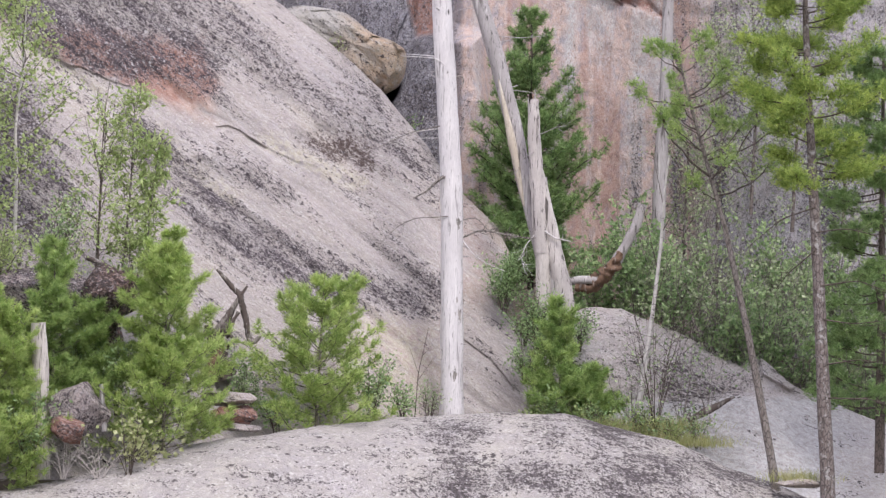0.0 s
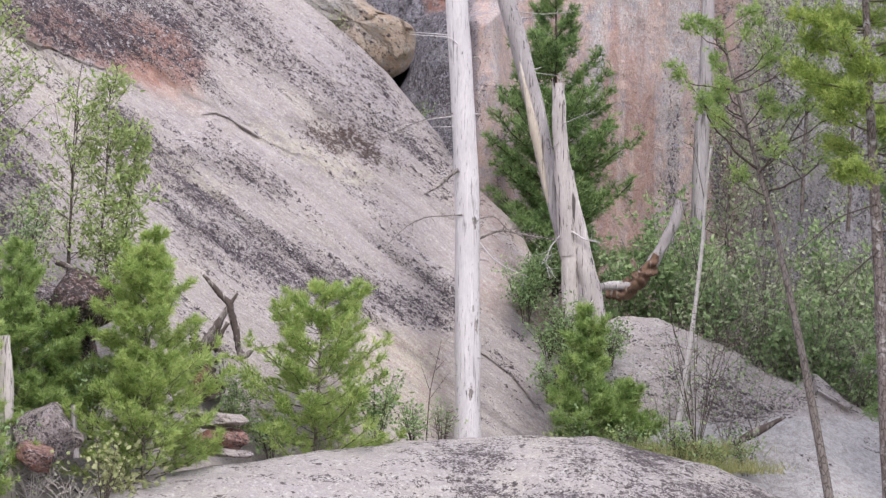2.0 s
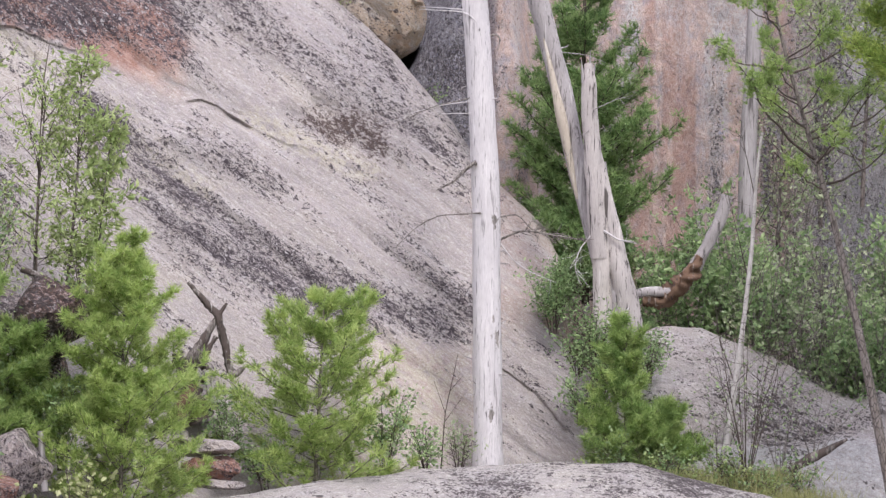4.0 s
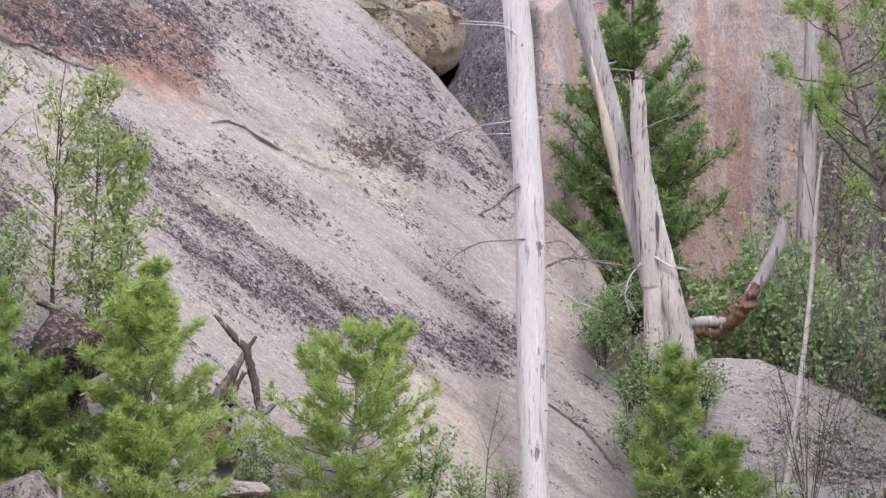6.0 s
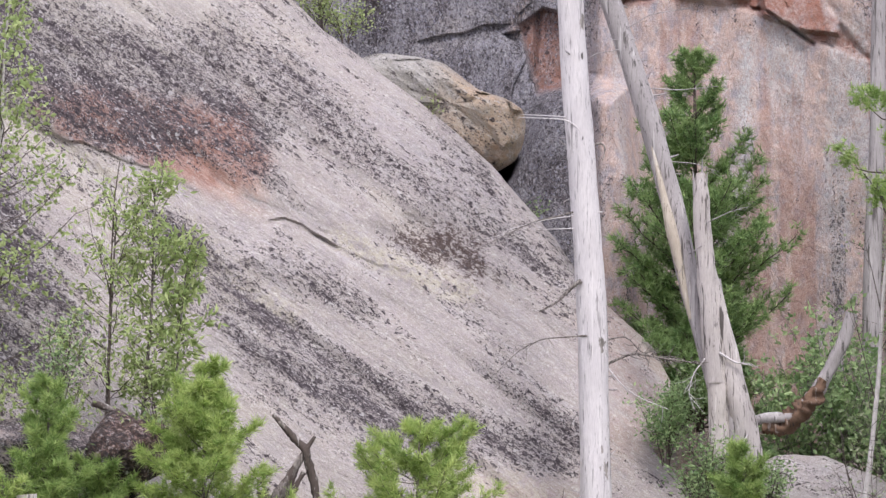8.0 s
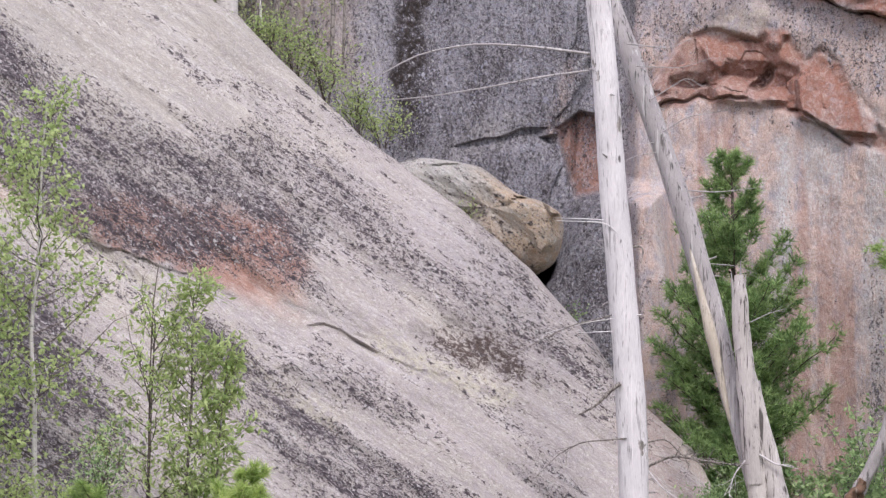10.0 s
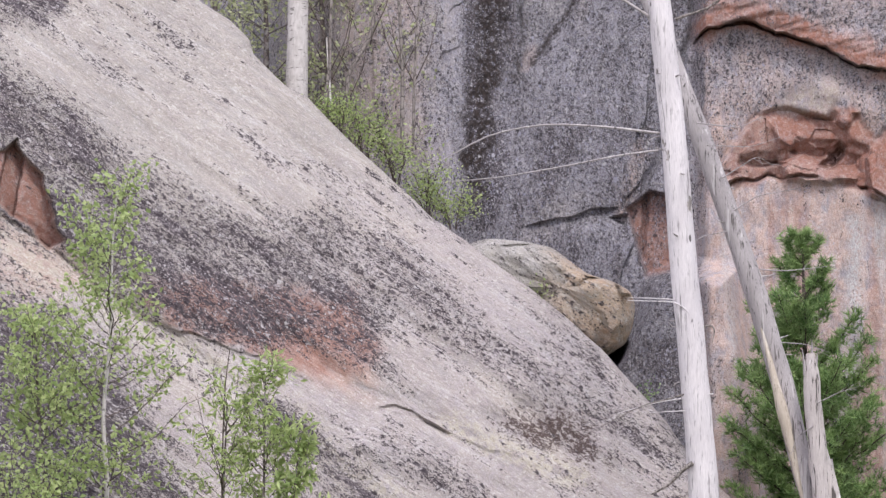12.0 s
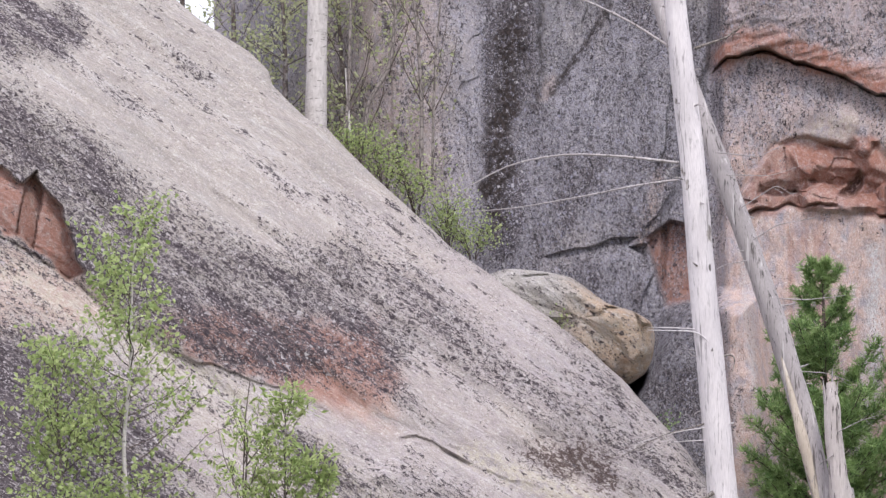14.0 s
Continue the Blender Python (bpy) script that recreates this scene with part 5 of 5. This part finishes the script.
tree("sapling", "young sapling with narrow drooping light green leaves", "sapling", spot([-560, -535, -528], [-340, -60, 165], -5.0), 0.025, LEAF_SPRING, 0.25,
     lambda s: 0.55 * (1 - s) ** 0.4 + 0.15, 0.2, 204, leaf=0.14, width=0.16, hang=0.6, twigs=5, clump=7, puff=0.06, stout=0.5, crook=0.9, per_whorl=3, lift=1.0, bare=0.3)
tree("sapling", "small upright sapling with narrow light green leaves", "sapling", spot([-500, -488, -470], [-340, -120, 50], -5.1), 0.02, LEAF_SPRING, 0.2,
     lambda s: 0.4 * (1 - s) ** 0.4 + 0.12, 0.2, 205, leaf=0.15, width=0.17, hang=0.6, twigs=5, clump=8, puff=0.06, stout=0.5, crook=0.9, per_whorl=3, lift=1.0, bare=0.3)
bare_sapling = thing("sapling", "leafless dark sapling with an old nest-like knot of twigs", "sapling", spot(-612, -330, -5.1))
part("trunk", Geo().tube(along_path([(-612, -330), (-610, -100), (-606, 40), (-600, 150), (-590, 215)], -5.1, 20), np.linspace(0.025, 0.006, 20), 6), TWIGBARK, bare_sapling)
for k, pts in enumerate([[(-606, 60), (-580, 130), (-575, 180)], [(-608, 0), (-640, 80), (-650, 140)], [(-602, 120), (-620, 170), (-618, 200)]]):
    dead_branch(bare_sapling, pts, -5.1, 0.008, TWIGBARK, twigs=3, seed=80 + k)
thin_birch = thing("birch_sapling", "thin bare cream-barked birch stem", "birch tree", spot(703, -600, -3.2, 0.85))
part("trunk", Geo().tube(along_path([(700, -600), (715, -466), (734, -330), (752, -152), (758, -16), (768, 60)], -3.2, 26, 0.85), np.linspace(0.06, 0.02, 26), 8, 0.1, 5), BIRCHBARK, thin_birch)
for k, pts in enumerate([[(722, -420), (690, -330), (680, -250)], [(738, -300), (770, -200), (800, -150)], [(745, -220), (720, -120), (700, -40)], [(752, -130), (790, -60), (800, 0)], [(755, -60), (735, 30), (725, 70)]]):
    dead_branch(thin_birch, pts, -3.2, 0.010, TWIGBARK, 0.85, 4, 90 + k)

# ---- shrubs at the foot of the slab ----
shrub("shrub", "yellowish low shrub over dead twigs", spot(-530, -755, -8.4), 1.35, 0.7, 9, 230, 0.12, LEAF_YELLOW, 304, droop=0.1, width=0.38)
shrub("shrub", "yellowish low shrub over dead twigs", spot(-480, -755, -7.6), 0.7, 0.6, 8, 200, 0.12, LEAF_YELLOW, 305, droop=0.1, width=0.4)
shrub("shrub", "leafy green bush in front of the silver stump", spot(-775, -760, -8.4), 1.75, 0.6, 9, 620, 0.11, LEAF_SHRUB, 303, width=0.24)
shrub("dead_brush", "tangled bare grey dead brush", spot(-690, -760, -8.2), 1.2, 0.9, 12, 60, 0.07, LEAF_DULL, 306, bark=PALEWOOD, twigs=3, thick=0.012, twig=1.7, category="dead brush")
shrub("dead_brush", "tangled bare grey dead brush", spot(-600, -770, -8.3), 0.9, 0.9, 11, 60, 0.07, LEAF_DULL, 307, bark=PALEWOOD, twigs=3, thick=0.012, twig=1.7, category="dead brush")
for k, u in enumerate((450, 490, 560, 600, 650, 690, 720, 760, 790, 850)):
    shrub("shrub", "low green weedy plant at the dome's edge", spot(u, -620 - 0.12 * max(0, u - 600), -3.7, 0.8), 0.5 + 0.12 * (k * 7 % 4), 0.4, 8, 260, 0.075, LEAF_SHRUB if k % 2 else LEAF_SPRING, 380 + k, thick=0.006, group="weeds at the dome's edge")
for k, (u, v, y, h, w, n, leaf) in enumerate([(60, -610, -4.3, 1.5, 0.5, 800, LEAF_SHRUB), (140, -605, -4.2, 0.8, 0.5, 500, LEAF_SHRUB), (-240, -600, -4.4, 1.5, 0.5, 900, LEAF_SHRUB), (200, -600, -4.0, 0.8, 0.35, 260, LEAF_DULL),
                                              (-170, -640, -4.6, 0.8, 0.5, 500, LEAF_SHRUB), (-560, -600, -6.4, 1.6, 0.6, 800, LEAF_SHRUB), (-670, -560, -6.4, 1.8, 0.6, 900, LEAF_SHRUB), (-800, -560, -6.6, 2.0, 0.7, 900, LEAF_SHRUB),
                                              (-700, -330, -5.6, 1.3, 0.8, 700, LEAF_SPRING), (-560, -330, -5.4, 0.8, 0.6, 500, LEAF_SHRUB), (-860, -330, -5.8, 1.8, 0.8, 900, LEAF_SPRING), (-700, -250, -5.3, 1.6, 0.7, 700, LEAF_SHRUB), (-520, -300, -5.2, 1.3, 0.6, 420, LEAF_SPRING), (-640, -420, -5.9, 1.0, 0.6, 500, LEAF_SHRUB), (-560, -360, -5.8, 1.0, 0.5, 420, LEAF_SPRING), (-980, -200, -6.0, 2.2, 0.9, 900, LEAF_SPRING)]):
    shrub("shrub", "leafy green bush at the foot of the rock", spot(u, v, y), h, w, 8, n, 0.08, leaf, 320 + k, width=0.26, group="bushes at the rock's foot")
twig = thing("sapling", "single leafless twiggy stem at the slab's foot", "sapling", spot(165, -600, -4.1))
part("trunk", Geo().tube(along_path([(165, -600), (172, -480), (185, -420), (195, -370)], -4.1, 14), np.linspace(0.014, 0.004, 14), 5), TWIGBARK, twig)
for k, pts in enumerate([[(172, -480), (150, -420)], [(180, -440), (205, -410)], [(170, -500), (205, -450)]]):
    dead_branch(twig, pts, -4.1, 0.006, TWIGBARK, twigs=2, seed=130 + k)

for k, (u, v, h) in enumerate([(425, -410, 0.7), (455, -380, 0.8), (475, -450, 0.9), (430, -500, 0.7), (560, -420, 0.8)]):
    shrub("shrub", "low leafy bush beneath the snag", spot(u, v, -1.9 - 0.004 * (-330 - v)), h * 1.15, 0.5, 10, 700, 0.075, LEAF_SHRUB, 390 + k, width=0.24, group="bushes beneath the snag")

# ---- thicket on the slope below the cliff ----
shrub("shrub", "dense green bush below the snag", spot(375, -330, -0.9), 1.5, 0.6, 10, 2600, 0.075, LEAF_SHRUB, 208, width=0.22)
shrub("shrub", "leafless brown thicket of upright twigs", spot(745, -600, -3.4, 0.8), 3.0, 1.5, 17, 400, 0.07, LEAF_DULL, 209, upright=0.2, thick=0.0075, twigs=6)
for k, (u, v, h) in enumerate([(690, -585, 1.7), (810, -590, 2.2), (870, -560, 1.6)]):
    shrub("shrub", "leafless brown thicket of upright twigs", spot(u, v, -3.2, 0.8), h, 1.0, 7, 120, 0.07, LEAF_SHRUB, 211 + k, upright=0.1, thick=0.008, twigs=5, bark=GREYTWIG)
models = [shrub("shrub", "tall mixed shrub in thin new leaf on the slope", spot(700, -330, 0.3), 1.9, 0.9, 9, 700, 0.115, LEAF_SHRUB, 400, bark=GREYTWIG, group="thicket below the cliff", low=0.05, tuft=0.05, twigs=7),
          shrub("shrub", "pale dull-leaved shrub with many bare twigs", spot(900, -330, 0.6), 2.1, 1.0, 12, 420, 0.10, LEAF_DULL, 401, bark=GREYTWIG, group="thicket below the cliff", low=0.05, tuft=0.06, upright=0.2),
          shrub("shrub", "light leafy shrub on the slope", spot(800, -330, 0.2), 1.5, 0.9, 8, 620, 0.115, LEAF_SHRUB, 402, bark=GREYTWIG, group="thicket below the cliff", width=0.3, low=0.03, tuft=0.05, twigs=6)]
place_rng = np.random.default_rng(9)
for k in range(38):
    u = 590 + 760 * ((k * 0.618) % 1.0)
    row = k % 4 if u > 800 else k % 2
    v = float(along(u, RTOP)) + (-35, 30, 110, 190)[row] + place_rng.uniform(-25, 25)
    p = spot(u, v, (-0.7 if u > 740 else 0.2, 0.8, 1.8, 2.8)[row])
    copy_thing(models[int(place_rng.choice([0, 1, 1, 2, 2]))], pose(*[float(c) for c in p], 0, 0, float(place_rng.uniform(0, 360))))
for k in range(7):
    p = spot(920 + 34 * k, float(along(920 + 34 * k, RTOP)) - 45, -0.9)
    copy_thing(models[(0, 2, 1)[k % 3]], pose(*[float(c) for c in p], 0, 0, 51 * k))
for k, (u, v, h) in enumerate([(880, -60, 4.0), (960, -20, 4.4), (1060, -60, 4.2), (1180, -80, 3.8), (800, -120, 2.2)]):
    tree("sapling", "tall thin cliff-foot sapling with sparse small leaves", "sapling", spot([u, u + 8, u - 6], [v - 60, v + 200, v + h * 100], 3.0), 0.035, LEAF_DULL, 0.15,
         lambda s: 0.85 * (1 - s) ** 0.3 + 0.2, 0.3, 420 + k, leaf=0.075, width=0.3, twigs=4, clump=13, stout=0.5, crook=0.9, puff=0.10, per_whorl=3, lift=0.9, bare=0.2)

# ---- wood above the slab ----
top_birch = thing("birch_tree", "stout pale birch trunk behind the slab's brow", "birch tree", spot(-466, 600, 3.6))
part("trunk", Geo().tube(along_path([(-468, 560), (-464, 675), (-459, 785), (-456, 885), (-452, 1100)], 3.6, 24), np.linspace(0.18, 0.14, 24), 14, 0.1, 77), BIRCHBARK, top_birch)
for k, (pts, r) in enumerate([([(-423, 600), (-405, 700), (-397, 883), (-390, 960)], 0.05), ([(-279, 560), (-275, 700), (-279, 821), (-290, 930)], 0.05), ([(-259, 560), (-255, 680), (-248, 790), (-235, 900)], 0.035), ([(-403, 600), (-405, 680), (-409, 764)], 0.035), ([(-378, 600), (-378, 640), (-371, 703), (-330, 762), (-318, 850), (-322, 930)], 0.06)]):
    t = thing("tree", "thin dark bare trunk at the cliff's end" if k != 3 else "small white birch stem at the cliff's end", "tree", spot(*pts[0], 3.8))
    part("trunk", Geo().tube(along_path(pts, 3.8, 20), np.linspace(r * 0.75, r * 0.4, 20), 7, 0.1, k), BIRCHBARK if k == 3 else GREYTWIG, t)
    for j in range(4):
        q = np.array(pts[1 + j % (len(pts) - 1)], float)
        dead_branch(t, [tuple(q), tuple(q + [(-1) ** j * 30, 60]), tuple(q + [(-1) ** j * 45, 130])], 3.8, 0.010, TWIGBARK, twigs=5, seed=150 + 10 * k + j)
for k, (u, v, top, y, w) in enumerate([(-520, 640, 960, 5.0, 0.9), (-610, 700, 1000, 6.5, 1.0), (-420, 640, 900, 5.5, 0.8), (-700, 780, 1050, 7.5, 0.9), (-340, 600, 900, 5.0, 0.7)]):
    tree("tree", "light woodland tree in thin spring leaf", "tree", spot([u, u + 5, u - 5], [v - 80, (v + top) / 2, top + 80], y), 0.05, LEAF_PALE, 0.1,
         lambda s: w * (1 - s) ** 0.3 + 0.25, 0.34, 440 + k, leaf=0.08, width=0.33, hang=0.8, twigs=5, clump=7 if k in (1, 3) else 11, stout=0.5, crook=0.9, puff=0.11, per_whorl=3, lift=0.6)
for k, (u, v, h, w) in enumerate([(-345, 545, 0.9, 0.5), (-290, 500, 1.0, 0.6), (-235, 440, 1.1, 0.55), (-390, 590, 0.7, 0.4), (-190, 420, 0.7, 0.4)]):
    shrub("shrub", "bright yellow-green shrub at the slab's brow", spot(u, v, 2.6), h, w, 7, 700, 0.06, LEAF_SPRING, 460 + k, width=0.25, group="shrubs at the slab's brow")
shrub("shrub", "tuft of green leaves by the wedged boulder", spot(-50, 280, 1.6), 0.45, 0.25, 6, 160, 0.05, LEAF_SPRING, 470)
shrub("shrub", "thin green shrub in the cleft", spot(120, 60, 2.4), 0.8, 0.4, 6, 300, 0.06, LEAF_SHRUB, 471)

# ---- loose stones, stumps and grass ----
def stone(name, label, u, v, y, w, h, d, material, seed, **marks):
    rng = np.random.default_rng(seed)
    bm = bmesh.new()
    bmesh.ops.create_icosphere(bm, subdivisions=4, radius=1.0)
    c = spot(u, v, y)
    cuts = [(unit(rng.normal(size=3)), rng.uniform(0.55, 0.85)) for _ in range(11)]
    for p in bm.verts:
        q = np.array(p.co)
        for way, far in cuts:
            q = q - way * max(0.0, q @ way - far)
        k = 1.2 + 0.12 * noise.fractal(Vector(q * 2.0) + Vector((seed, 0, 0)), 1.0, 2.0, 4)
        p.co = Vector((c + q * np.array([w, d, h]) * k).tolist())
    for e in bm.faces:
        e.smooth = False
    me = bpy.data.meshes.new(name)
    bm.to_mesh(me)
    bm.free()
    for key in ("lichen", "pink", "pale", "red", "white", "moss"):
        at = me.attributes.new(key, "FLOAT", "POINT")
        at.data.foreach_set("value", np.full(len(me.vertices), marks.get(key, 0.0 if key == "moss" else 0.1), np.float32))
    me.materials.append(material)
    return tagged(new(name, me), label, "rock")


stone("stone", "pale flat stone in the brush", -290, -553, -5.6, 0.5, 0.15, 0.4, GRANITE, 1, pale=0.4)
stone("stone", "reddish broken stone in the brush", -268, -592, -5.8, 0.44, 0.20, 0.3, GRANITE, 2, red=1.0)
stone("stone", "pale flat stone in the brush", -270, -622, -5.8, 0.48, 0.10, 0.3, GRANITE, 3, pale=0.3)
stone("boulder", "grey boulder with a broken rusty face", -668, -590, -7.7, 0.62, 0.60, 0.5, GRANITE, 4, red=0.15, lichen=0.45)
stone("boulder", "rusty broken boulder among dead brush", -678, -640, -8.3, 0.34, 0.30, 0.4, GRANITE, 14, red=1.0, lichen=0.35, moss=0.3)
stone("boulder", "dark lichened boulder under saplings", -760, -330, -5.6, 1.3, 0.6, 0.8, GRANITE, 5, red=0.2, lichen=0.8)
stone("boulder", "brown broken rock behind young pines", -588, -300, -5.9, 0.66, 0.6, 0.5, GRANITE, 6, red=0.8, lichen=0.8, moss=0.8)
stone("boulder", "dark brown broken rock in the brush", -600, -410, -5.4, 0.5, 0.5, 0.5, GRANITE, 15, red=0.6, lichen=0.9)
stone("stone", "mossy yellow-green stone by the pine", 1095, -735, -5.6, 0.45, 0.10, 0.3, GRANITE, 7, pale=1.0)
for k, (pts, r) in enumerate([([(-757, -378), (-752, -440), (-740, -760)], 0.165), ([(-600, -525), (-595, -580), (-590, -640)], 0.055)]):
    st = thing("tree_stump", "short silver dead stump among young pines", "stump", spot(*pts[-1], -7.6))
    part("trunk", Geo().tube(along_path(pts, -7.6, 16), r, 12, 0.25, 140 + k), PALEWOOD if k == 0 else GREYWOOD, st)
st = thing("fallen_log", "dark dead branch lying under the sapling", "log", spot(-560, -250, -5.6))
part("trunk", Geo().tube(along_path([(-640, -215), (-590, -235), (-550, -262), (-500, -300)], -5.6, 14), np.linspace(0.06, 0.03, 14), 8, 0.3, 145), CHARRED, st)


def grass_patch(label, spots, tall, seed):
    rng = np.random.default_rng(seed)
    g = Geo()
    places, ways = [], []
    for u, v, y, w, n in spots:
        c = spot(u, v, y, 0.8)
        p = c + rng.normal(size=(n, 3)) * np.array([w, 0.25, 0.03])
        places.append(p)
        ways.append(np.tile([0, 0, 1.0], (n, 1)) + 0.15 * rng.normal(size=(n, 3)))
    needles(g, np.vstack(places), np.vstack(ways), 1, tall, 0.006, rng, 0.35)
    return solid("grass", g, GRASS, label, "grass", "stuff", smooth=False)


grass_patch("thin dry grass along the dome's far edge", [(704, -625, -3.6, 0.5, 900), (840, -640, -3.8, 0.4, 700), (390, -600, -4.0, 0.35, 300), (608, -605, -3.8, 0.6, 800), (770, -600, -3.4, 0.5, 600), (60, -612, -4.5, 0.6, 250), (1095, -722, -5.4, 0.35, 500)], 0.28, 12)
